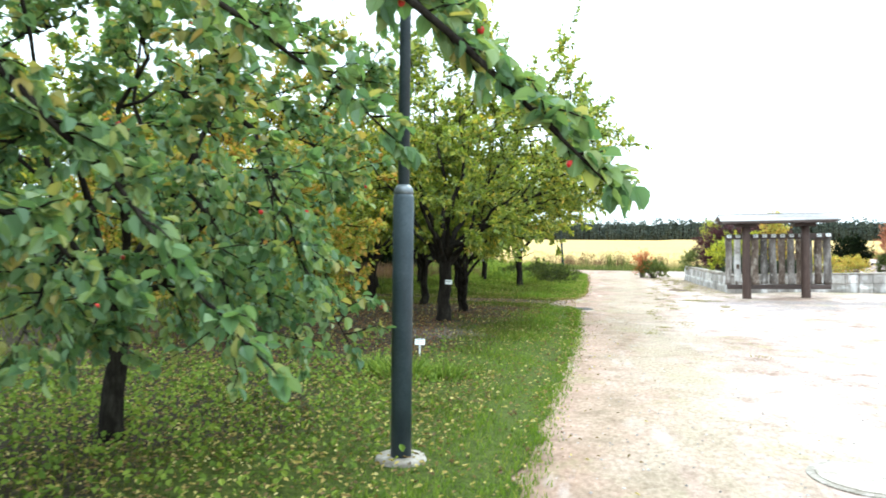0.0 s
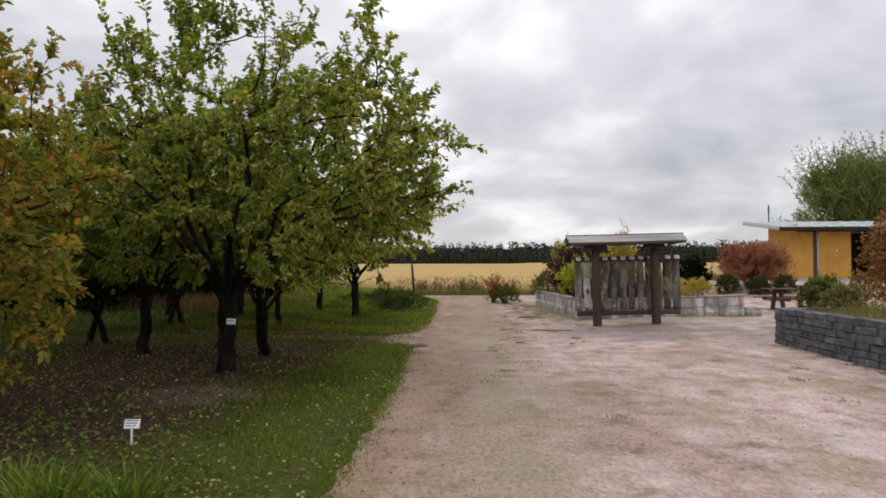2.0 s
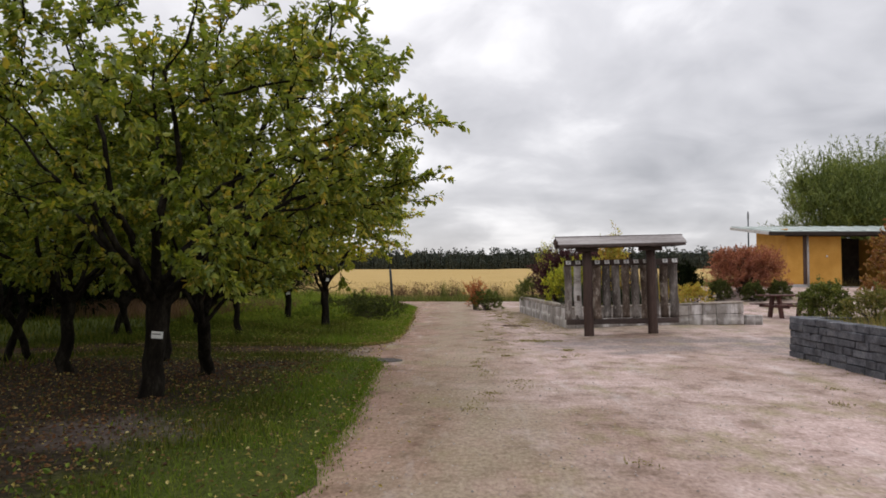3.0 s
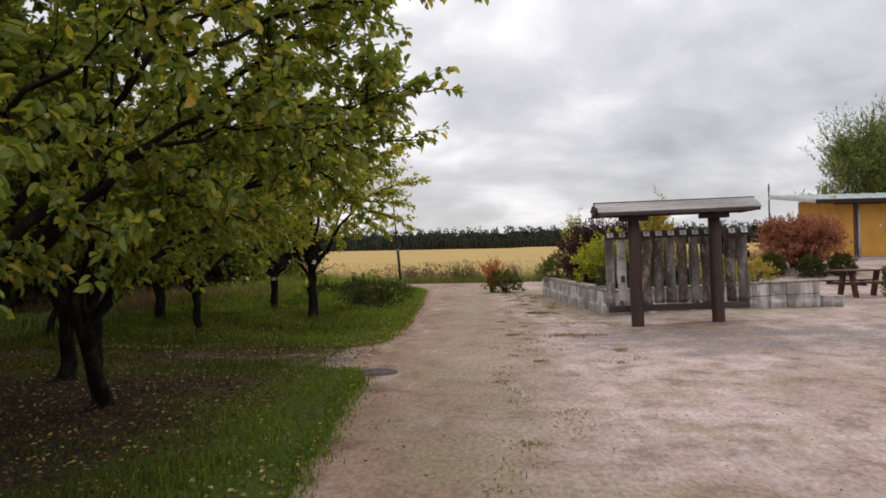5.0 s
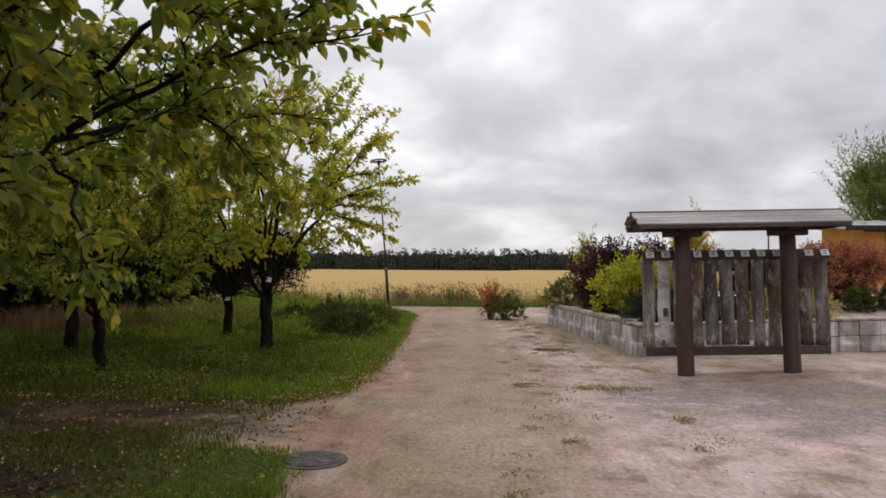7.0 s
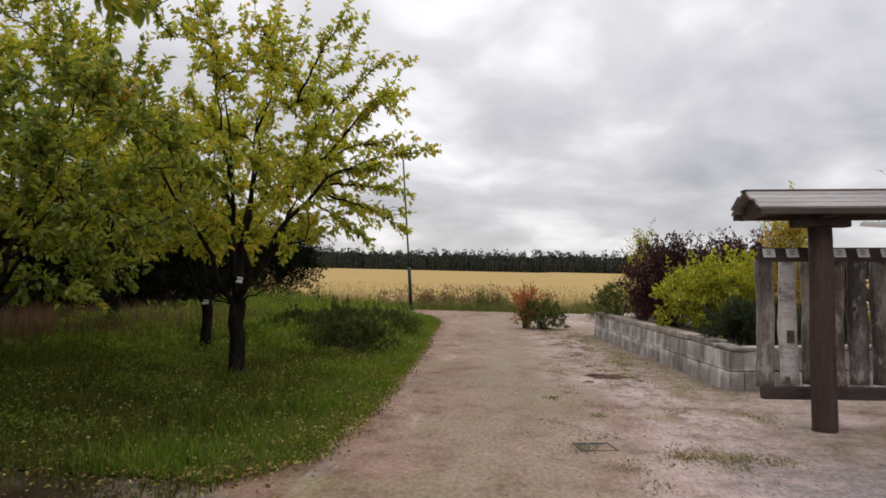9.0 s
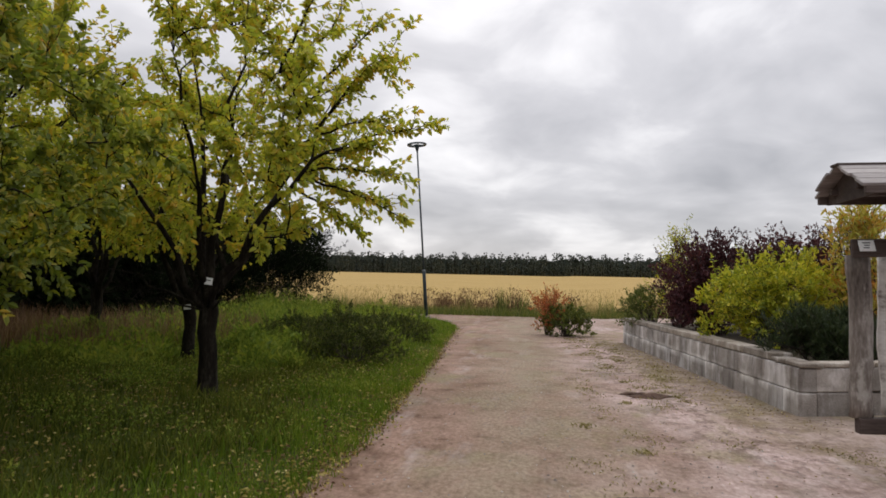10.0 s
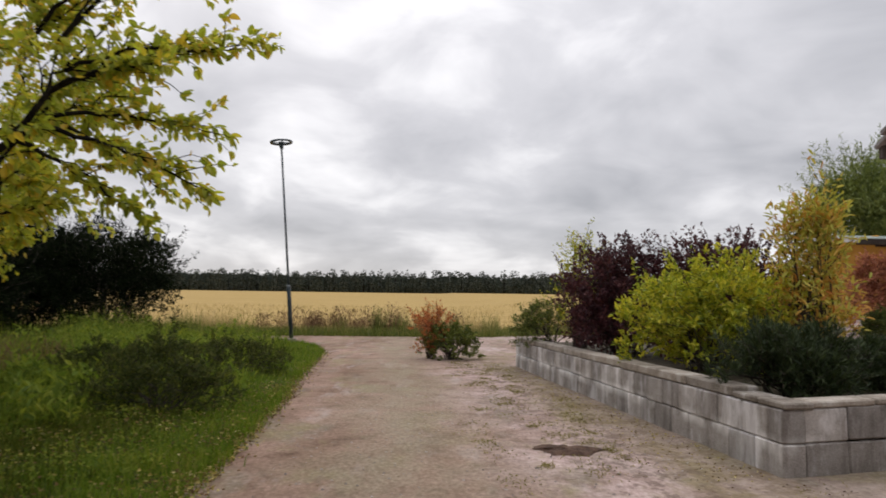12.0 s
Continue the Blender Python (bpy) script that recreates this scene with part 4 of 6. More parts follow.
def crab_trees():
    a = tree_meshes("crab_a", 91, 1.0, 0.075, (0.2, -0.4, 2.4), (1.9, 2.1, 2.05), limbs=12, points=200, twigs=6, leaves=18, leaf=0.07, wide=0.82, shoots=10, droop=0.6, oval=True, rise=(-0.7, 0.2, 0.7, -0.4, 1.0),
                    extra=(((0.8, 0.2, 2.0), (1.7, 0.0, 0.8)), ((0.9, -0.2, 2.2), (1.75, -0.6, 1.2)), ((0.4, 0.3, 1.8), (1.1, 0.5, 0.7)), ((0.6, -0.5, 2.0), (1.0, -1.6, 0.95)), ((0.8, -0.3, 2.0), (1.5, -0.9, 0.9)), ((0.3, -0.5, 1.7), (0.2, -1.5, 0.85))))
    one = plant_tree("crab_apple_tree", a, CRAB, "crab apple tree with drooping leaves and small red fruit", "tree", (-2.44, 1.3, 0), 0, 1, "crab apple trees")
    b = tree_meshes("crab_b", 97, 1.0, 0.075, (0.0, 0.35, 2.6), (1.75, 2.0, 1.6), limbs=9, points=120, twigs=6, leaves=17, leaf=0.068, wide=0.8, shoots=8, droop=0.6, oval=True, spur=0.45,
                    extra=(((1.2, 1.3, 2.4), (1.9, 1.6, 2.3), (2.3, 1.68, 1.98), (2.55, 1.74, 1.74), (2.75, 1.76, 1.54)), ((1.2, 1.2, 2.5), (1.7, 1.5, 2.4), (2.15, 1.7, 2.15), (2.35, 1.75, 1.9)), ((1.4, 1.6, 2.5), (2.15, 2.2, 2.15)), ((0.9, 1.0, 2.1), (1.7, 1.75, 1.0)), ((0.8, 0.9, 1.8), (1.3, 1.6, 1.2)), ((1.0, 1.3, 2.5), (1.95, 2.3, 1.75))))
    two = plant_tree("crab_apple_tree", b, CRAB, "crab apple tree with low drooping boughs over the path", "tree", (-1.9, -2.3, 0), 0, 1, "crab apple trees")
    rng = np.random.default_rng(4)
    apple = lathe([(0.002, -0.012), (0.009, -0.009), (0.0125, 0), (0.009, 0.009), (0.002, 0.011)], 8)
    me = bpy.data.meshes.new("crab_apple")
    apple.to_mesh(me)
    apple.free()
    me.materials.append(FRUIT)
    me.polygons.foreach_set("use_smooth", [True] * len(me.polygons))
    for tree, tips in ((one, a[2]), (two, b[2])):
        for k in rng.choice(len(tips), 55, replace=False):
            ob = new("fruit", me)
            ob.parent = tree
            ob.location = Vector(tips[k]) + Vector((0, 0, -0.02))
            if len(tree.children) == 3:
                tagged(ob, "small bright red crab apple")


orchard()
crab_trees()


# ---- shrubs ----
def shrub_meshes(seed, rx, ry, h, stems=14, twigs=9, leaves=14, leaf=0.06, wide=0.7, upright=0.5, low=0.1, ragged=0.15, needles=False, tight=0.5, lobes=0, spikes=0):
    """Stems from one root fanning into an uneven crown of leafy twigs, dense towards its surface."""
    rng = np.random.default_rng(seed)
    wood, crown = Bulk(), Bulk()
    knots = []
    for i in range(lobes):
        a, zz = 2 * np.pi * i / lobes + rng.normal() * 0.4, rng.uniform(0.25, 0.85)
        out = np.sqrt(max(0.05, 1 - zz ** 2)) * rng.uniform(0.55, 0.9)
        knots.append((np.array([np.cos(a) * rx * out, np.sin(a) * ry * out, h * zz]), rng.uniform(0.2, 0.36) * min(rx, h)))
    for i in range(spikes):
        a, k = rng.uniform(0, 2 * np.pi), np.sqrt(rng.uniform(0, 0.75))
        foot = np.array([np.cos(a) * k * rx, np.sin(a) * k * ry, h * (0.45 + 0.4 * np.sqrt(1 - k * k))])
        tip = foot + np.array([np.cos(a) * k * 0.2 + rng.normal() * 0.08, np.sin(a) * k * 0.2 + rng.normal() * 0.08, rng.uniform(0.18, 0.4)]) * h
        tw = bend(foot, tip, rng, 0.02, 0.03, 5)
        wood.tube(tw, np.linspace(0.006, 0.002, 5), 3)
        n = leaves * 2
        c = rng.uniform(0, 1, n)[:, None]
        way = rng.normal(size=(n, 3)) * 0.7 + unit(tip - foot) * 0.6
        crown.leaves(foot + (tip - foot) * c + rng.normal(size=(n, 3)) * 0.01, way, rng.uniform(0.6, 1.15, n) * leaf * (1.15 - 0.4 * c[:, 0]), wide, rng, 0.2)
    for i in range(stems):
        az, k = rng.uniform(0, 2 * np.pi), np.sqrt(rng.uniform(0.02, 1))
        top = h * (low + (1 - low) * np.sqrt(max(0.0, 1 - k * k * 0.85)) * rng.uniform(1 - 2 * ragged, 1 + ragged))
        end = np.array([np.cos(az) * k * rx, np.sin(az) * k * ry, top])
        line = bend((rng.normal() * 0.1 * rx, rng.normal() * 0.1 * ry, -0.05), end, rng, 0.12, 0.08, 6)
        wood.tube(line, np.linspace(0.008 + 0.004 * h, 0.002, 6), 4)
        for j in range(twigs):
            if j < 3:
                q = line[-1 - j]
                d = unit(rng.normal(size=3) * 0.5 + np.array([np.cos(az) * k * 0.5, np.sin(az) * k * 0.5, upright + 0.4]))
            else:
                a2, f = az + rng.normal() * 0.5, rng.uniform(0.35, 1)
                zz = rng.uniform(low * 0.5, 1) ** 0.8
                out = np.sqrt(max(0.05, 1 - (zz * 0.95) ** 2.2)) * rng.uniform(tight, 1.0)
                q = np.array([np.cos(a2) * rx * out, np.sin(a2) * ry * out, h * zz * 0.93])
                d = unit(rng.normal(size=3) * 0.7 + np.array([np.cos(a2) * out, np.sin(a2) * out, upright]))
                if knots and rng.uniform() < 0.7:
                    c, r = knots[rng.integers(len(knots))]
                    ball = unit(rng.normal(size=3))
                    q, d = c + ball * r * rng.uniform(0.5, 1.0), unit(ball + np.array([0, 0, upright * 0.6]) + rng.normal(size=3) * 0.4)
                    q[2] = max(q[2], 0.04)
            tw = bend(q, q + d * rng.uniform(0.1, 0.22) * (0.5 + 0.45 * h), rng, 0.05, 0.1, 3)
            wood.tube(tw, (0.004, 0.003, 0.002), 3)
            k2 = rng.uniform(0, 1, leaves)[:, None]
            at = tw[0] + (tw[-1] - tw[0]) * k2 + rng.normal(size=(leaves, 3)) * 0.02 * h
            way = rng.normal(size=(leaves, 3)) * (0.45 if needles else 0.8) + d * 0.9 + np.array([0, 0, upright * 0.3])
            crown.leaves(at, way, rng.uniform(0.6, 1.2, leaves) * leaf, wide, rng, 0.1 if needles else 0.25)
    return wood.mesh("shrub_stems", True), crown.mesh("shrub_leaves")


def plant_shrub(name, meshes, material, label, place, turn=0, scale=1.0, group="", category="shrub"):
    t = thing(name, place, label, category, group)
    link_part("branchwork", meshes[0], TWIG, t)
    link_part("foliage", meshes[1], material, t)
    t.matrix_basis = pose(*place, 0, 0, turn) @ Matrix.Diagonal((scale, scale, scale, 1))
    return t


# ---- lamps ----
def street_lamp(place, lean, label):
    lamp = thing("street_lamp", place, label, "street lamp", "street lamps")
    part("footing", lathe([(0.16, -0.1), (0.16, 0.13), (0.15, 0.15), (0.075, 0.152)], 24), CAPSTONE, lamp, "round concrete footing", True)
    low = lathe([(0.064, 0.1), (0.064, 1.74), (0.058, 1.76)], 20)
    part("lower_pole", low, LAMPGREY, lamp, smooth=True)
    hatch = box((-0.03, -0.07, 0.55), (0.03, -0.062, 0.95), 0.003, pose(0, 0, 0, 0, 0, -120))
    part("service_hatch", hatch, LAMPGREY, lamp)
    part("collar", lathe([(0.055, 1.755), (0.061, 1.765), (0.058, 1.795), (0.036, 1.82)], 20), GALV, lamp, "pale metal collar", True)
    part("upper_pole", lathe([(0.036, 1.81), (0.03, 6.2)], 16), LAMPGREY, lamp, smooth=True)
    part("head_cone", lathe([(0.035, 6.15), (0.05, 6.2), (0.1, 6.38), (0.1, 6.4)], 20), LAMPGREY, lamp, smooth=True)
    ring = bmesh.new()
    rings = []
    for r, z in ((0.35, 6.37), (0.36, 6.4), (0.35, 6.43), (0.3, 6.44), (0.27, 6.42), (0.28, 6.38)):
        rings.append([ring.verts.new((r * math.cos(k * math.pi / 16), r * math.sin(k * math.pi / 16), z)) for k in range(32)])
    for i in range(6):
        for k in range(32):
            ring.faces.new((rings[i][k], rings[i][(k + 1) % 32], rings[(i + 1) % 6][(k + 1) % 32], rings[(i + 1) % 6][k]))
    part("head_ring", ring, LAMPGREY, lamp, smooth=True)
    for a in range(0, 360, 90):
        spoke = box((0.08, -0.012, 6.385), (0.29, 0.012, 6.405), 0.003, pose(0, 0, 0, 0, 0, a + 20))
        part("spoke", spoke, LAMPGREY, lamp)
    lamp.matrix_basis = pose(*place, 0, lean, 0)
    return lamp


street_lamp((-0.47, 1.53, -0.09), 0.0, "grey steel street lamp on a round concrete footing")
street_lamp((-3.57, 37.0, 0.03), -4.7, "leaning grey street lamp with a flat ring head")


# ---- wood display stand ----
def display_stand():
    st = thing("display_stand", (3.65, 18.3, 0), "roofed wooden stand displaying bark-covered plank samples", "display stand")
    rng = np.random.default_rng(6)
    for x in (0.0, 1.5):
        bm = lathe([(0.114, -0.2), (0.116, 0.1), (0.113, 0.8), (0.111, 1.5), (0.108, 2.02)], 18)
        for v in bm.verts:
            v.co.x += x + 0.006 * math.sin(v.co.z * 5 + x)
        part("post", bm, POST, st, smooth=True)
        bm = bmesh.new()
        add_box(bm, (x - 0.27, -0.07, 2.02), (x + 0.27, 0.07, 2.11), 0.012)
        part("bracket", bm, DARKWOOD, st)
        part("cross_beam", box((x - 0.06, -0.3, 2.105), (x + 0.06, 0.3, 2.175), 0.01), DARKWOOD, st)
    x0, x1, ridge, eave, half = -0.73, 2.24, 2.36, 2.185, 0.37
    slope = math.degrees(math.atan2(ridge - eave, half))
    run = math.hypot(ridge - eave, half)
    for sgn in (-1, 1):
        for k in range(4):
            a, b = run * k / 4, run * (k + 1) / 4 - 0.008
            lo, hi = (x0 + rng.uniform(-0.02, 0.02), a, 0.0), (x1 + rng.uniform(-0.02, 0.02), b + 0.03, 0.024)
            bm = box(lo, hi, 0.004)
            m = pose(0, 0, ridge, 0, 0, 0) @ (pose(0, 0, 0, -slope - 1.5, 0, 0) if sgn > 0 else Matrix.Diagonal((1, -1, 1, 1)) @ pose(0, 0, 0, -slope - 1.5, 0, 0))
            bmesh.ops.transform(bm, matrix=m @ Matrix.Translation((0, 0, 0.004 * (4 - k))), verts=bm.verts)
            if sgn < 0:
                bmesh.ops.reverse_faces(bm, faces=bm.faces)
            part("roof_board", bm, ROOFWOOD, st)
        y = sgn * half
        part("fascia", box((x0 + 0.03, y - 0.015, eave - 0.065), (x1 - 0.03, y + 0.015, eave + 0.005), 0.004), DARKWOOD, st, "dark stained fascia board")
        part("purlin", box((x0 + 0.05, y * 0.55 - 0.025, 2.175), (x1 - 0.05, y * 0.55 + 0.025, 2.225), 0.006), DARKWOOD, st)
    part("ridge_cap", box((x0 - 0.01, -0.06, ridge + 0.012), (x1 + 0.01, 0.06, ridge + 0.034), 0.006), DARKWOOD, st)
    for x in (x0 + 0.1, x1 - 0.125):
        bm = bmesh.new()
        vs = [bm.verts.new((x + d, y, z)) for d in (0, 0.025) for y, z in ((-half, eave - 0.07), (half, eave - 0.07), (half, eave), (0, ridge), (-half, eave))]
        bm.faces.new(vs[:5][::-1])
        bm.faces.new(vs[5:])
        for k in range(5):
            bm.faces.new((vs[k], vs[(k + 1) % 5], vs[5 + (k + 1) % 5], vs[5 + k]))
        part("gable_board", bm, DARKWOOD, st)
    yb = 0.34
    part("top_rail", box((-0.5, yb - 0.09, 1.69), (2.23, yb - 0.045, 1.835), 0.008), DARKWOOD, st, "dark rail with white name plates")
    part("bottom_rail", box((-0.46, yb - 0.04, 0.29), (2.22, yb + 0.05, 0.415), 0.008), DARKWOOD, st)
    kinds = [GREYWOOD, BIRCH, GREYWOOD, BROWNSLAB, GREYWOOD, GREYWOOD, BROWNSLAB, GREYWOOD, BROWNSLAB, GREYWOOD, BROWNSLAB, GREYWOOD]
    for i in range(12):
        x = -0.4 + 0.231 * i
        w, top, low = rng.uniform(0.084, 0.102), 1.71, rng.uniform(0.4, 0.45)
        bm = bmesh.new()
        rows = []
        n = 12
        ph = rng.uniform(0, 6, 3)
        for j in range(n + 1):
            z = low + (top - low) * j / n
            wl = w * (1 + 0.1 * math.sin(z * 5 + ph[0]) + rng.normal() * 0.05)
            wr = w * (1 + 0.1 * math.sin(z * 4 + ph[1]) + rng.normal() * 0.05)
            bulge = 0.045 + 0.012 * math.sin(z * 6 + ph[2])
            rows.append([bm.verts.new(p) for p in ((x - wl, yb + 0.055, z), (x - wl, yb + 0.02, z), (x - wl * 0.55, yb + 0.02 - bulge * 0.8, z), (x, yb + 0.02 - bulge, z), (x + wr * 0.55, yb + 0.02 - bulge * 0.8, z), (x + wr, yb + 0.02, z), (x + wr, yb + 0.055, z))])
        for a, b in zip(rows, rows[1:]):
            for k in range(7):
                bm.faces.new((a[k], a[(k + 1) % 7], b[(k + 1) % 7], b[k]))
        bm.faces.new(rows[0][::-1])
        bm.faces.new(rows[-1])
        label = "pale birch slab with peeling bark" if kinds[i] is BIRCH else ("brown slab with rough bark" if kinds[i] is BROWNSLAB else "")
        slab = part("plank", bm, kinds[i], st, label, True)
        if kinds[i] is BIRCH:
            part("bark_flake", box((x - 0.04, yb - 0.034, 0.86), (x + 0.035, yb - 0.026, 0.99), 0.003), BROWNSLAB, slab)
            part("bark_flake", box((x - 0.065, yb - 0.03, 0.3), (x + 0.01, yb - 0.022, 0.52), 0.003), GREYWOOD, slab)
        if i not in (2, 9):
            plate = part("name_plate", box((-0.06, -0.004, 0), (0.06, 0.004, 0.1), 0.002, pose(x, yb - 0.125, 1.735, -24, 0, 0)), WHITE, st, "white name plate with illegible print")
            for r, (u, v) in enumerate(((-0.03, 0.028), (-0.022, 0.02), (-0.03, 0.015))):
                z = 0.072 - 0.022 * r
                part("print_bar", box((u, -0.0065, z - 0.004), (v, -0.0035, z + 0.004), 0, pose(x, yb - 0.125, 1.735, -24, 0, 0)), INK, plate)
    st.matrix_basis = pose(3.64, 18.2, -0.025, 0, -1.3, 3.0)
    return st


display_stand()


# ---- raised planter of concrete blocks ----
def planter():
    pl = thing("raised_planter", (3.43, 20.62, 0), "long raised planter of grey concrete blocks with lime stains", "planter")
    rng = np.random.default_rng(12)
    pieces = {}

    def block(length, hgt, name, depth=0.2):
        key = (round(length, 2), hgt, depth)
        if key not in pieces:
            bm = box((0.004, 0, 0), (length - 0.004, depth, hgt - 0.008), 0.012)
            me = bpy.data.meshes.new(name)
            bm.to_mesh(me)
            bm.free()
            me.materials.append(CAPSTONE if name == "cap_slab" else CONCRETE)
            pieces[key] = me
        return pieces[key]

    side_turn = 90 + math.degrees(math.atan2(0.83, 9.38))
    front_turn = math.degrees(math.atan2(0.75, 4.9))
    side = pose(0, 0, 0, 0, 0, side_turn) @ Matrix.Diagonal((1, -1, 1, 1))
    front = pose(0, 0, 0, 0, -1.7, front_turn)
    back = Matrix.Translation((-0.83, 9.38, 0)) @ pose(0, 0, 0, 0, 0, 4)

    def course(base, total, z, hgt, start, name, step=0.4, depth=0.2):
        x = start
        while x < total - 0.05:
            n = min(step, total - x)
            ob = new(name, block(n, hgt, name, depth))
            ob.parent = pl
            d = rng.normal() * 0.006
            m = base @ pose(x, d, z + rng.normal() * 0.002, 0, 0, rng.normal() * 0.35)
            if base is side:
                m = pose(0, 0, 0, 0, 0, side_turn) @ pose(x, -depth - d, z + rng.normal() * 0.002, 0, 0, rng.normal() * 0.35)
            ob.matrix_basis = m
            x += n

    course(side, 9.42, -0.03, 0.3, 0.0, "block")
    course(side, 9.42, 0.27, 0.27, 0.2, "block")
    course(front, 5.0, -0.03, 0.3, 0.2, "block")
    course(front, 5.0, 0.27, 0.27, 0.2, "block")
    for b in ((0.0, 0.2),):
        ob = new("block", block(0.2, 0.27, "block"))
        ob.parent = pl
        ob.matrix_basis = pose(0, 0, 0, 0, 0, side_turn) @ pose(0, -0.2, 0.27)
    course(back, 5.0, -0.03, 0.3, 0.0, "block")
    course(back, 5.0, 0.27, 0.27, 0.0, "block")
    course(side, 9.46, 0.54, 0.1, 0.75, "cap_slab", 0.9, 0.26)
    course(side, 0.74, 0.54, 0.06, -0.02, "cap_slab", 0.38, 0.26)
    course(front, 5.0, 0.54, 0.06, 0.26, "cap_slab", 0.6, 0.24)
    bm = bmesh.new()
    corners = [(0.12, 0.15), (4.9, 0.85), (4.3, 9.8), (-0.7, 9.35)]
    a = [bm.verts.new((x, y, 0.47 + (0, 0.13, 0.15, 0.05)[k])) for k, (x, y) in enumerate(corners)]
    bm.faces.new(a)
    part("soil", bm, SOIL, pl, "dark planting soil")
    part("end_block", box((4.98, 0.72, 0.08), (5.42, 0.95, 0.36), 0.015), CONCRETE, pl)


planter()


# ---- dry-stone retaining wall ----
def stone_wall():
    w = thing("wall_stone_bed", (6.6, 14.4, 0), "low retaining wall of dark grey split slate blocks", "stone wall", kind="structure")
    rng = np.random.default_rng(21)
    meshes = []
    for length in (0.26, 0.34, 0.42, 0.52):
        for v in range(2):
            bm = box((0.004, 0, 0.003), (length - 0.004, 0.22, 0.118), 0.012)
            for q in bm.verts:
                q.co += Vector(rng.normal(size=3)) * 0.005
            me = bpy.data.meshes.new("stone")
            bm.to_mesh(me)
            bm.free()
            me.materials.append(SLATE)
            meshes.append((length, me))
    for base, total in ((pose(0, 0, 0, 0, 0, -90), 13.5), (pose(0, -0.2, 0, 0, 0, 0), 3.2)):
        for r in range(6):
            x = 0.0
            while x < total:
                length, me = meshes[rng.integers(len(meshes))]
                ob = new("stone", me)
                ob.parent = w
                ob.matrix_basis = base @ pose(x, rng.normal() * 0.01, r * 0.12 - 0.02, 0, rng.normal() * 0.6, rng.normal() * 1.2)
                x += length
    part("core", box((0.05, -17, -0.1), (0.18, -0.06, 0.66)), MORTAR, w)
    part("return_core", box((0.2, -0.16, -0.1), (8, -0.04, 0.66)), MORTAR, w)
    bm = bmesh.new()
    fs = [bm.verts.new(p) for p in ((0.16, -17, 0.64), (8, -17, 0.8), (8, -0.1, 0.8), (0.16, -0.1, 0.64))]
    bm.faces.new(fs)
    part("bed_soil", bm, SOIL, w, "planting soil behind the wall")


stone_wall()


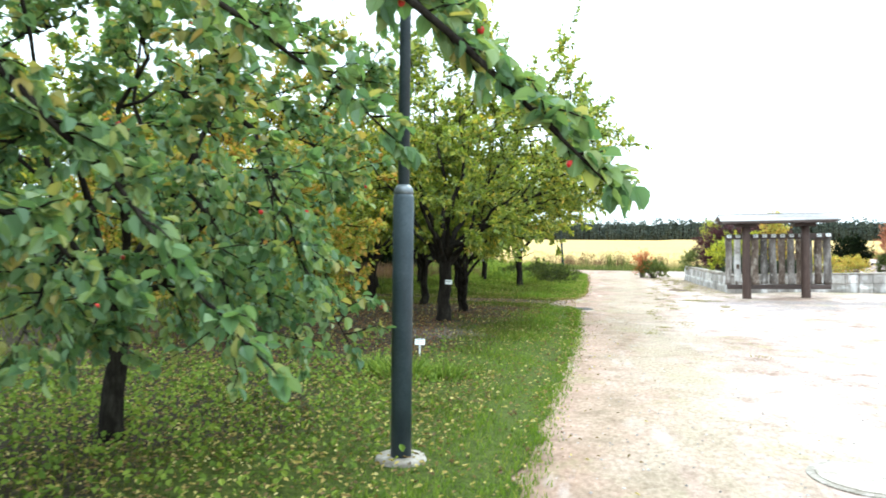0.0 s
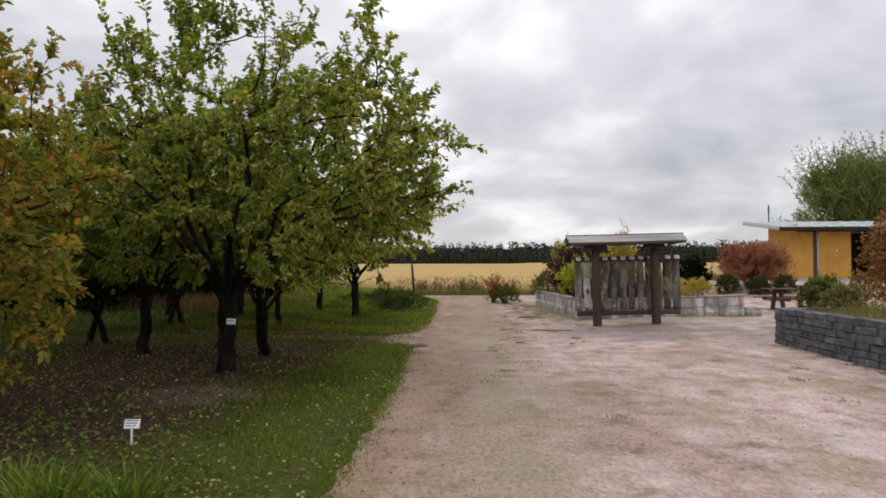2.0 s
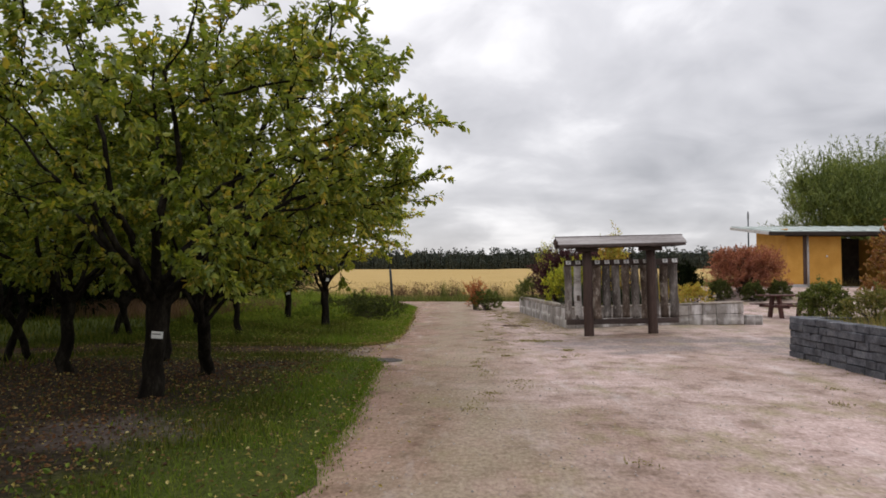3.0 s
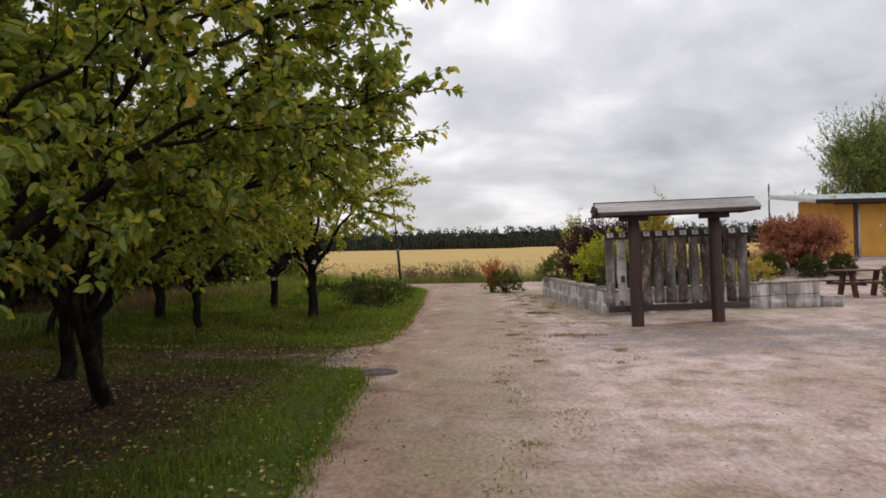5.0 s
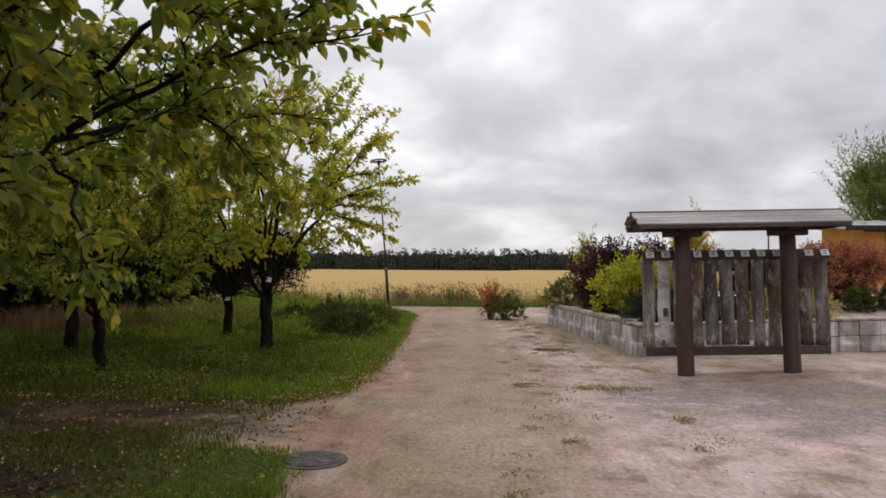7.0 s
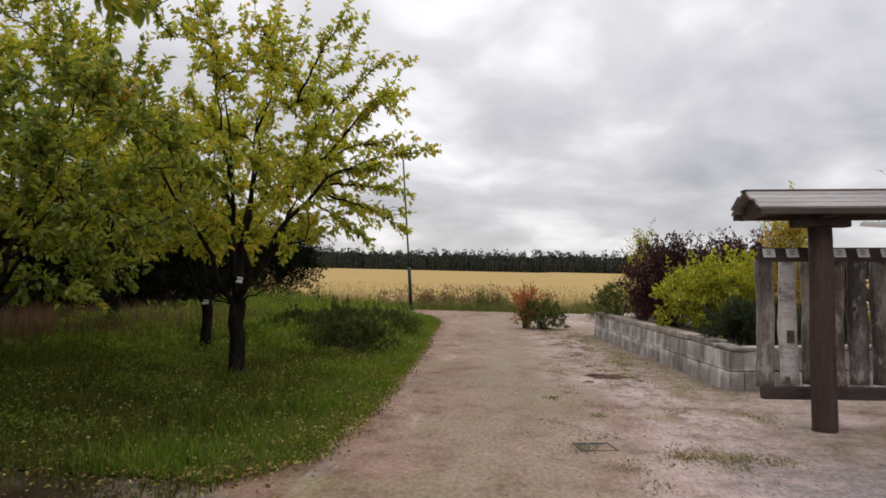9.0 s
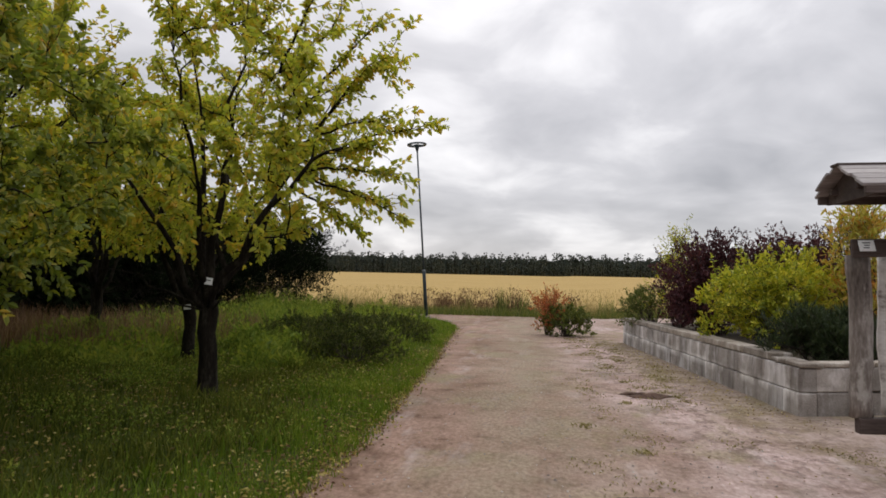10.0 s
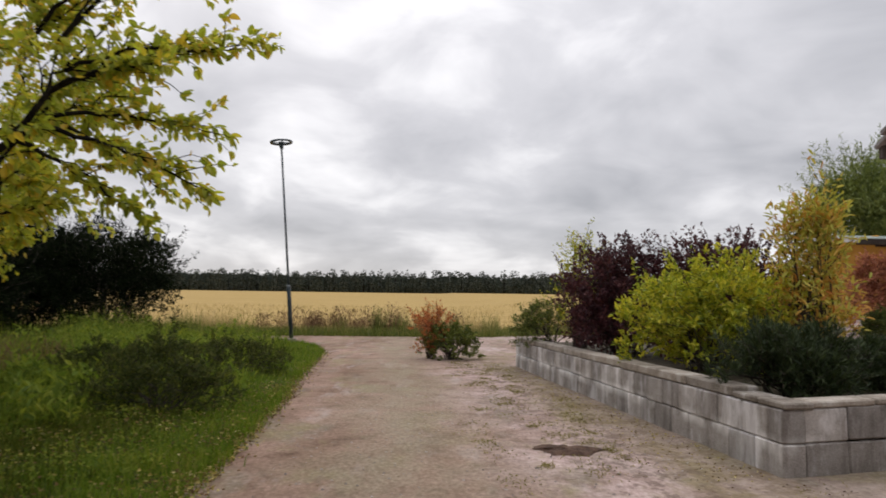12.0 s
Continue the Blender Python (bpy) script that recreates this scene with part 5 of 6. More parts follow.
# ---- planting of the planter, the yard and the bed ----
def planting():
    purple = shrub_meshes(201, 1.15, 1.1, 1.75, 48, 16, 18, 0.07, 0.62, 1.0, 0.06, 0.3, False, 0.35, 9, 34)
    plant_shrub("purple_shrub", purple, PURPLE, "dark purple-leaved shrub growing in the raised planter", (3.95, 26.7, 0.48), 0, 1.0, "planter shrubs")
    plant_shrub("purple_shrub", (purple[0].copy(), purple[1].copy()), PURPLE, "dark purple-leaved shrub with tall upright shoots", (5.15, 25.7, 0.48), 100, 1.02, "planter shrubs")
    pale = shrub_meshes(207, 0.6, 0.6, 2.1, 20, 10, 12, 0.06, 0.6, 1.0, 0.3, 0.2)
    plant_shrub("pale_shrub", pale, LIME, "tall pale yellow-green shrub at the planter end", (3.55, 28.3, 0.48), 0, 1.0, "planter shrubs")
    green = shrub_meshes(211, 0.75, 0.75, 0.95, 26, 11, 16, 0.06, 0.4, 0.4, 0.1, 0.15)
    plant_shrub("green_shrub", green, SHRUBGREEN, "low green shrub spilling over the planter end", (3.1, 29.0, 0.45), 0, 1.0, "planter shrubs")
    lime = shrub_meshes(217, 1.2, 1.05, 1.3, 46, 13, 18, 0.082, 0.45, 0.5, 0.05, 0.4, False, 0.25, 13, 26)
    plant_shrub("lime_shrub", lime, LIME, "bright yellow-green shrub growing in the raised planter", (4.25, 23.7, 0.48), 0, 1.0, "planter shrubs")
    rowan = shrub_meshes(223, 0.42, 0.42, 2.2, 18, 14, 13, 0.1, 0.34, 0.9, 0.3, 0.12, False, 0.3)
    plant_shrub("rowan_sapling", rowan, ROWAN, "slender rowan sapling turning yellow and orange", (5.1, 23.1, 0.48), 0, 1.0, "planter shrubs", "sapling")
    mugo = shrub_meshes(229, 0.8, 0.58, 0.6, 52, 15, 20, 0.085, 0.13, 0.7, 0.05, 0.2, True, 0.4, 7, 20)
    plant_shrub("dwarf_pine", mugo, MUGO, "dense dark green dwarf pine beside the planter corner", (4.15, 21.75, 0.48), 0, 1.0, "planter shrubs", "dwarf pine")
    plant_shrub("dwarf_pine", (mugo[0].copy(), mugo[1].copy()), MUGO, "dense dark green dwarf pine beside the planter edge", (5.3, 22.1, 0.45), 120, 0.85, "planter shrubs", "dwarf pine")
    tan = shrub_meshes(231, 0.7, 0.6, 0.75, 26, 10, 12, 0.06, 0.5, 0.8, 0.1, 0.2)
    for x, y, sc in ((6.5, 22.6, 1.0), (7.5, 23.2, 0.9)):
        plant_shrub("yellow_shrub", (tan[0].copy(), tan[1].copy()), ROWAN, "low yellow and tan shrub in the planter", (x, y, 0.46), x * 40, sc, "planter shrubs")
    herb = shrub_meshes(235, 0.6, 0.6, 0.65, 22, 10, 12, 0.07, 0.4, 0.7, 0.05, 0.25, False, 0.3)
    for k, (x, y, sc, mat) in enumerate(((7.6, 13.6, 0.8, PERENNIAL), (8.6, 12.2, 1.1, ORANGELEAF), (7.5, 11.0, 0.75, SHRUBGREEN), (9.4, 13.8, 1.3, ORANGELEAF), (8.0, 9.4, 0.8, PERENNIAL), (10.6, 12.6, 1.4, SHRUBGREEN), (9.2, 10.2, 1.2, ORANGELEAF), (11.4, 14.0, 1.6, ORANGELEAF))):
        plant_shrub("bed_shrub", (herb[0].copy(), herb[1].copy()), mat, "bushy autumn perennial in the stone-walled bed", (x, y, 0.63), k * 50, sc, "bed shrubs")
    # island bush in the road
    isl = shrub_meshes(241, 0.6, 0.5, 0.68, 30, 11, 14, 0.06, 0.6, 0.4, 0.05, 0.12)
    plant_shrub("green_shrub", isl, SHRUBGREEN, "small green shrub standing in the gravel", (1.25, 31.8, 0.0), 0, 1.2)
    red = shrub_meshes(243, 0.46, 0.38, 1.05, 14, 10, 11, 0.06, 0.5, 0.7, 0.2, 0.3, False, 0.3, 5, 14)
    plant_shrub("red_shrub", red, FLAME, "thin orange-red shrub standing in the gravel", (0.75, 31.95, 0.0), 0, 1.12)
    # by the shed
    barb = shrub_meshes(251, 1.6, 1.4, 1.75, 62, 18, 18, 0.085, 0.55, 0.35, 0.05, 0.2, False, 0.35, 12, 30)
    plant_shrub("red_shrub", barb, REDLEAF, "large rounded red autumn bush beside the shed", (12.0, 31.0, float(height(12.0, 31.0)) + 0.05), 0, 1.0)
    dk = shrub_meshes(257, 0.9, 0.9, 1.5, 30, 14, 14, 0.1, 0.6, 0.4, 0.03, 0.12)
    # wears the thicket leaves, whose near-black colour has shade in it
    plant_shrub("green_shrub", dk, SHADEDTHICKET, "green shrub beside the red bush, shade put into its near-black leaves", (9.9, 33.0, float(height(9.9, 33.0)) - 0.1), 0, 1.0)
    plant_shrub("green_shrub", (dk[0].copy(), dk[1].copy()), SHRUBGREEN, "rounded green shrub beside the picnic table", (10.95, 22.2, 0.08), 70, 0.78)
    for x, y, turn, sc in ((11.6, 29.3, 50, 0.5), (10.6, 30.0, 130, 0.55), (12.7, 29.5, 200, 0.5)):
        plant_shrub("green_shrub", (dk[0].copy(), dk[1].copy()), DARKSHRUB, "low dark green shrub at the foot of the red bush", (x, y, float(height(x, y)) - 0.05), turn, sc)
    big = shrub_meshes(263, 1.9, 1.8, 2.9, 70, 17, 14, 0.11, 0.7, 0.5, 0.05, 0.15)
    plant_shrub("orange_shrub", big, ORANGELEAF, "large orange autumn shrub in the stone-walled bed", (12.4, 18.6, 0.5), 0, 1.0)
    wil = shrub_meshes(269, 7.2, 5.2, 9.4, 120, 24, 16, 0.42, 0.2, 1.6, 0.08, 0.2, False, 0.35, 12, 240)
    plant_shrub("willow_tree", wil, WILLOW, "broad feathery green willow behind the shed", (30.6, 56.0, 0.8), 0, 1.0, "", "tree")
    low = shrub_meshes(281, 1.2, 1.1, 0.74, 30, 12, 15, 0.075, 0.35, 0.6, 0.03, 0.28, False, 0.3)
    for k, (x, y, sc) in enumerate(((-2.45, 23.4, 0.8), (-3.1, 25.2, 1.0), (-2.7, 27.6, 0.85), (-4.4, 26.2, 0.8))):
        plant_shrub("wild_shrub", (low[0].copy(), low[1].copy()), DARKSHRUB, "low olive-green wild shrub in the long lawn", (x, y, 0.0), k * 80, sc, "wild shrubs")
    # thickets closing the orchard
    th = shrub_meshes(271, 2.6, 2.2, 3.3, 38, 12, 8, 0.4, 0.45, 0.3, 0.02, 0.12)
    fine = shrub_meshes(273, 2.6, 2.2, 3.2, 80, 20, 16, 0.14, 0.3, 0.5, 0.02, 0.2, False, 0.3, 14, 90)
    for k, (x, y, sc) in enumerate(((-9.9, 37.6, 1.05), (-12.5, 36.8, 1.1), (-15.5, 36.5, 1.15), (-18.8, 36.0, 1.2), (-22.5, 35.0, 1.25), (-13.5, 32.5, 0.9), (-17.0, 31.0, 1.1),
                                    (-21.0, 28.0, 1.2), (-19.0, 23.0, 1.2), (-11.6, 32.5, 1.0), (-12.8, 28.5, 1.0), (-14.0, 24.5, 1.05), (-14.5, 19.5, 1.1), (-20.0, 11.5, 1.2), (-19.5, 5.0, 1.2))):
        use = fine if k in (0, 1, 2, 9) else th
        plant_shrub("thicket_shrub", (use[0].copy(), use[1].copy()), SHADEDTHICKET, "dense green thicket shrub at the lawn's edge, shade put into its near-black leaves", (x, y, 0.0), k * 67, sc, "thicket shrubs")


planting()


# ---- shed ----
def shed():
    g = 0.88
    h = thing("shed", (17.9, 41.0, g), "low ochre-painted shed with a pale green sloping roof", "shed")
    part("side_wall", box((0, 0.1, 0.2), (0.12, 4.3, 3.3), 0.01), OCHRE, h)
    for a, b in ((0.0, 1.06), (1.1, 2.9)):
        part("front_panel", box((a, -0.04, 0.2), (b, 0.1, 2.85), 0.01), OCHRE, h)
    part("plinth", box((0.02, -0.02, -0.4), (2.88, 4.2, 0.2), 0.01), PLINTH, h, "pale concrete plinth")
    part("far_wall", box((5.9, -0.04, -0.3), (9.0, 4.3, 2.85), 0.01), OCHRE, h)
    # bay, header and soffit get their shade from the near-black wood colour
    part("bay_back", box((2.9, 3.9, -0.3), (5.9, 4.2, 2.95)), SHADOWWOOD, h, "open bay, its shade put into near-black wood")
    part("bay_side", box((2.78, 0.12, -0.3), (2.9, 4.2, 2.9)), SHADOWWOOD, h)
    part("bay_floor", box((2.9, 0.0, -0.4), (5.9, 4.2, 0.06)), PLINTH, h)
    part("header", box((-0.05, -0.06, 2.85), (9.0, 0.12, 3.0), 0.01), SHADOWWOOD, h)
    part("corner_board", box((0.84, -0.07, 0.2), (1.02, -0.03, 2.85), 0.008), POST, h, "dark brown upright board")
    part("door_knob", lathe([(0.02, 0), (0.05, 0.03), (0.05, 0.07), (0.02, 0.09)], 12), WHITE, h, "pale door knob", True).matrix_basis = pose(2.1, -0.05, 1.75, 90, 0, 0)
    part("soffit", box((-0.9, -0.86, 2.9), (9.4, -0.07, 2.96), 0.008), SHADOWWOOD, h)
    part("downpipe", lathe([(0.06, 0.15), (0.06, 2.9)], 12), PLINTH, h, "pale downpipe", True).location = (1.08, -0.1, 0)
    bm = box((-1.3, -0.9, 0), (9.8, 5.0, 0.14), 0.01)
    bmesh.ops.transform(bm, matrix=pose(0, 0, 3.06, 6.5, 0, 0), verts=bm.verts)
    part("roof", bm, SHEDROOF, h)
    for k in range(14):
        bm = box((-1.25 + k * 0.83, -0.9, 0.14), (-1.2 + k * 0.83, 5.0, 0.18))
        bmesh.ops.transform(bm, matrix=pose(0, 0, 3.06, 6.5, 0, 0), verts=bm.verts)
        part("roof_seam", bm, SHEDROOF, h)
    bm = box((-1.32, -0.95, -0.1), (9.85, -0.88, 0.1), 0.008)
    bmesh.ops.transform(bm, matrix=pose(0, 0, 3.06, 6.5, 0, 0), verts=bm.verts)
    part("gutter", bm, SHADOWWOOD, h)
    bm = box((-1.36, -0.9, -0.06), (-1.3, 5.0, 0.1), 0.008)
    bmesh.ops.transform(bm, matrix=pose(0, 0, 3.06, 6.5, 0, 0), verts=bm.verts)
    part("verge_board", bm, PLINTH, h)


shed()


def picnic_table():
    t = thing("picnic_table", (11.1, 25.0, float(height(11.1, 25.0))), "dark red wooden picnic table with attached benches", "picnic table", turn=14)
    for k in range(5):
        part("tabletop_plank", box((-0.9, -0.36 + k * 0.145, 0.71), (0.9, -0.225 + k * 0.145, 0.75), 0.006), TABLEWOOD, t)
    for y in (-0.75, 0.55):
        part("bench_seat", box((-0.9, y, 0.41), (0.9, y + 0.2, 0.45), 0.006), TABLEWOOD, t)
    for x in (-0.55, 0.5):
        part("bench_beam", box((x, -0.74, 0.33), (x + 0.05, 0.74, 0.41), 0.005), TABLEWOOD, t)
        for sgn in (-1, 1):
            bm = box((x + 0.052, -0.085, -0.02), (x + 0.12, 0.085, 0.73), 0.006)
            bmesh.ops.transform(bm, matrix=Matrix.Translation((0, sgn * 0.3, 0)) @ pose(0, 0, 0, sgn * 12, 0, 0), verts=bm.verts)
            part("leg", bm, TABLEWOOD, t)


picnic_table()


# ---- small fixtures ----
def covers():
    for x, y, r, label in ((-0.43, 13.2, 0.215, "dark round manhole cover set in the path"), (2.25, 2.15, 0.29, "round manhole cover set in the gravel")):
        c = thing("manhole_cover", (x, y, 0.004), label, "manhole cover", "covers")
        metal = IRON if y > 5 else CAPSTONE
        part("frame_ring", lathe([(r + 0.05, -0.03), (r + 0.05, 0.005), (r + 0.01, 0.006)], 28), metal, c, smooth=False)
        part("lid", lathe([(r, -0.02), (r, 0.012), (r - 0.012, 0.014)], 28), metal, c)
        for a in range(0, 360, 45 if y > 5 else 360):
            part("rib", box((0.06, -0.012, 0.012), (r - 0.04, 0.012, 0.018), 0.002, pose(0, 0, 0, 0, 0, a)), metal, c)
    for x, y, turn in ((-1.18, 16.05, 6), GRATE_TWO):
        c = thing("drain_grate", (x, y, -0.014), "rusty iron drain grate sunk in the gravel", "drain grate", "covers", turn=turn)
        c.scale = (0.62, 0.55, 1)
        for a, b in (((-0.26, -0.26), (0.26, -0.22)), ((-0.26, 0.22), (0.26, 0.26)), ((-0.26, -0.22), (-0.22, 0.22)), ((0.22, -0.22), (0.26, 0.22))):
            part("frame_bar", box((*a, -0.04), (*b, 0.02), 0.004), IRON, c)
        for k in range(7):
            part("bar", box((-0.195 + k * 0.06, -0.22, -0.02), (-0.165 + k * 0.06, 0.22, 0.014), 0.003), IRON, c)
        part("pit", box((-0.22, -0.22, -0.03), (0.22, 0.22, -0.016)), DIRT, c)


GRATE_TWO = (1.35, 17.1, 12)
covers()


def plant_sign():
    s = thing("plant_sign", (-1.66, 5.45, 0.0), "small white plant label on a thin stake", "plant sign", turn=10)
    part("stake", box((-0.008, -0.006, -0.1), (0.008, 0.006, 0.195), 0.002), WHITE, s)
    plate = part("plate", box((-0.06, -0.01, 0), (0.06, -0.006, 0.075), 0.002, pose(0, 0, 0.16, -25, 0, 0)), WHITE, s)
    for r in range(3):
        part("print_bar", box((-0.05, -0.0115, 0.02 + r * 0.02), (0.03 + 0.01 * r, -0.0095, 0.027 + r * 0.02), 0, pose(0, 0, 0.16, -25, 0, 0)), INK, plate)


plant_sign()
for x, y, z, turn, tilt in ((-2.36, 9.12, 0.74, 10, 4), (-2.93, 19.5, 1.33, 6, 8), (-4.86, 22.6, 0.9, 0, -6)):
    tag = thing("tree_tag", (x, y, z), "white plastic tag fixed to a tree trunk", "tree tag", "tree tags", turn=turn)
    part("plate", box((-0.06, -0.006, -0.038), (0.06, 0.0, 0.038), 0.002, pose(0, 0, 0, 0, tilt, 0)), WHITE, tag)
    part("print_bar", box((-0.05, -0.0085, 0.005), (0.04, -0.0055, 0.015), 0, pose(0, 0, 0, 0, tilt, 0)), INK, tag)
    part("peg", box((-0.012, 0.0, -0.012), (0.012, 0.16, 0.012)), IRON, tag)


# ---- grass, weeds, fallen leaves ----
def edge_x(y):
    south, north = np.array(EDGE_SOUTH), np.array(EDGE_NORTH)
    return np.where(y < 14, np.interp(y, south[:, 1], south[:, 0]), np.interp(y, north[:, 1], north[:, 0]))


def bare(x, y):
    """How bare the soil is under the trees."""
    return np.clip((-1.15 - x + np.sin(x * 1.7 + y * 0.9) * 0.5) * 0.9, 0, 1) * np.clip((13.2 - y) * 1.2, 0, 1) * np.clip((y - 3.6) * 0.8, 0, 1)


def lean(n, rng, spread):
    v = rng.normal(size=(n, 3)) * spread
    v[:, 2] = 1
    return v / np.linalg.norm(v, axis=1, keepdims=True)


def grass():
    rng = np.random.default_rng(31)
    b, inner = Bulk(), Bulk()
    for n, y0, y1, depth, lo, hi, w in ((48000, -1.5, 7, 5.0, 0.04, 0.1, 0.008), (42000, 7, 13.45, 6.0, 0.05, 0.13, 0.009), (62000, 15.4, 25, 7.0, 0.08, 0.24, 0.011), (36000, 25, 38.5, 8.0, 0.1, 0.26, 0.015)):
        y = rng.uniform(y0, y1, n)
        x = edge_x(y) + 0.06 - depth * rng.uniform(0, 1, n) ** 1.4 + rng.normal(size=n) * 0.06
        ok = rng.uniform(0, 1, n) > bare(x, y) * 0.93
        ok &= ~((y > 13.45) & (y < 14))
        x, y = x[ok], y[ok]
        near = np.clip((edge_x(y) - x) * 2.5, 0.6, 1)
        clump = np.clip(0.75 + 0.5 * np.sin(x * 3.1 + np.sin(y * 2.3) * 2) * np.sin(y * 1.9), 0.6, 1.35)
        # bright blades near the edge; the rest take the olive, shade-darkened colour
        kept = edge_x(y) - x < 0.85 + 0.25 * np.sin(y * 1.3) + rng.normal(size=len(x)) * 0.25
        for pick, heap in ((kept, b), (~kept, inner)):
            m = int(pick.sum())
            (heap.slivers if y0 > 20 else heap.blades)(np.stack([x[pick], y[pick], np.full(m, 0.015)], 1), lean(m, rng, 0.4), rng.uniform(lo, hi, m) * near[pick] * clump[pick], np.full(m, w), rng)
    n = 26000
    x, y = -1.2 - 11 * rng.uniform(0, 1, n), rng.uniform(13.2, 15.6, n)
    ok = np.sin(x * 1.3 + y) * np.sin(y * 2.6 - 0.5 * x) + rng.normal(size=n) * 0.25 + np.abs(y - 14.4) * 0.5 > 0.3
    x, y = x[ok], y[ok]
    m = len(x)
    inner.blades(np.stack([x, y, np.full(m, 0.01)], 1), lean(m, rng, 0.5), rng.uniform(0.03, 0.11, m), np.full(m, 0.01), rng)
    n = 26000
    y = rng.uniform(2, 37, n)
    x = edge_x(y) - 5 - rng.uniform(0, 1, n) * 15
    ok = ~((y > 13.2) & (y < 15.6))
    x, y = x[ok], y[ok]
    m = len(x)
    inner.slivers(np.stack([x, y, np.full(m, 0.02)], 1), lean(m, rng, 0.35), rng.uniform(0.08, 0.28, m), np.full(m, 0.03), rng)
    tagged(link_part("long_grass", inner.mesh("long_grass"), SHADEDLONGGRASS), "long olive-green grass, darkened in colour for the shade under the fruit trees", "grass", kind="stuff")
    ob = link_part("lawn_grass", b.mesh("lawn_grass"), GRASS)
    tagged(ob, "short bright green grass along the path edge", "grass", kind="stuff")
    # rank growth
    b = Bulk()
    for k in range(120):
        cy = rng.uniform(22.0, 36)
        cx = float(edge_x(np.array(cy))) - 1.0 - rng.uniform(0, 1) * 6.5
        r, h, n = rng.uniform(0.3, 0.9), rng.uniform(0.15, 0.75) * (0.65 + (cy - 22) * 0.045), 230
        a, q = rng.uniform(0, 2 * np.pi, n), np.sqrt(rng.uniform(0, 1, n))
        x, y = cx + np.cos(a) * q * r, cy + np.sin(a) * q * r
        b.leaves(np.stack([x, y, h * (1 - 0.6 * q ** 2) * rng.uniform(0.15, 1.1, n)], 1), lean(n, rng, 1.1), rng.uniform(0.06, 0.15, n), 0.45, rng)
        b.slivers(np.stack([x, y, np.zeros(n)], 1), lean(n, rng, 0.35), h * rng.uniform(0.5, 1.5, n), np.full(n, 0.012), rng)
    for k in range(80):
        cy = rng.uniform(16, 26)
        cx = float(edge_x(np.array(cy))) - 0.3 - rng.uniform(0, 1) * 5.5
        r, h, n = rng.uniform(0.2, 0.7), rng.uniform(0.08, 0.22), 170
        a, q = rng.uniform(0, 2 * np.pi, n), np.sqrt(rng.uniform(0, 1, n))
        x, y = cx + np.cos(a) * q * r, cy + np.sin(a) * q * r
        b.leaves(np.stack([x, y, 0.03 + h * rng.uniform(0.2, 1.1, n)], 1), lean(n, rng, 1.3), rng.uniform(0.018, 0.045, n), 0.5, rng)
    tagged(link_part("rank_weeds", b.mesh("rank_weeds"), NETTLE), "rank leafy green weeds growing in the long lawn", "weeds", kind="stuff")
    # brown seed heads left of the trees, verge of the field
    b = Bulk()
    n = 9000
    x, y = rng.uniform(-14, -5.8, n), rng.uniform(23.0, 29, n)
    ok = np.sin(x * 1.7 + 0.6 * y) * np.sin(y * 1.9 - x) + rng.normal(size=n) * 0.3 > -0.15
    x, y = x[ok], y[ok]
    n = len(x)
    b.blades(np.stack([x, y, np.zeros(n)], 1), lean(n, rng, 0.3), rng.uniform(0.35, 0.8, n), np.full(n, 0.014), rng)
    tagged(link_part("seed_heads", b.mesh("seed_heads"), BROWNGRASS), "dull brown seed heads in the long lawn", "dry weeds", kind="stuff")
    b = Bulk()
    n = 26000
    x, y = rng.uniform(-22, 26, n), 43.0 + 4.5 * rng.uniform(0, 1, n)
    tall = 0.35 + 0.5 * np.clip(np.sin(x * 0.9) * np.sin(x * 0.37 + 1) + 0.3, 0, 1)
    b.slivers(np.stack([x, y, height(x, y) - 0.05], 1), lean(n, rng, 0.22), rng.uniform(0.5, 1.25, n) * tall * rng.uniform(0.6, 1.3, n), np.full(n, 0.016), rng)
    n = 12000
    x, y = rng.uniform(-60, 60, n), 47 + 40 * rng.uniform(0, 1, n) ** 1.5
    b.slivers(np.stack([x, y, height(x, y) - 0.02], 1), lean(n, rng, 0.25), rng.uniform(0.2, 0.45, n), np.full(n, 0.04), rng)
    tagged(link_part("dry_grass", b.mesh("dry_grass"), DRYGRASS), "dry golden grass and straw along the field's edge", "dry grass", kind="stuff")
    b = Bulk()
    n = 34000
    x = rng.uniform(-16, 20, n)
    y = 42.4 + np.clip(-x * 0.09, -0.9, 1.0) * -1 + rng.uniform(0, 2.8, n)
    b.slivers(np.stack([x, y, height(x, y) - 0.1], 1), lean(n, rng, 0.3), rng.uniform(0.2, 0.55, n), np.full(n, 0.028), rng)
    for cx, cy, r, h, m in ((-0.5, 44.5, 0.5, 1.0, 180), (-1.4, 44.8, 0.35, 1.3, 160), (-3.0, 44.6, 0.3, 0.9, 120), (3.4, 44.6, 0.4, 1.0, 160), (5.5, 45, 0.8, 0.8, 300), (-9, 43, 0.8, 1.0, 300)):
        a, k = rng.uniform(0, 2 * np.pi, m), np.sqrt(rng.uniform(0, 1, m))
        px, py = cx + np.cos(a) * k * r, cy + np.sin(a) * k * r
        b.slivers(np.stack([px, py, np.full(m, -0.1)], 1), lean(m, rng, 0.12), h * rng.uniform(0.5, 1.2, m), np.full(m, 0.03), rng)
    tagged(link_part("verge_grass", b.mesh("verge_grass"), SHRUBGREEN), "green grass and weeds on the road verge", "grass", kind="stuff")
    b = Bulk()
    for k in range(42):
        cx, cy, h = rng.uniform(-7, 10), rng.uniform(43.8, 46.5), rng.uniform(0.45, 1.25)
        m = int(rng.integers(14, 46))
        px, py = cx + rng.normal(size=m) * 0.22, cy + rng.normal(size=m) * 0.2
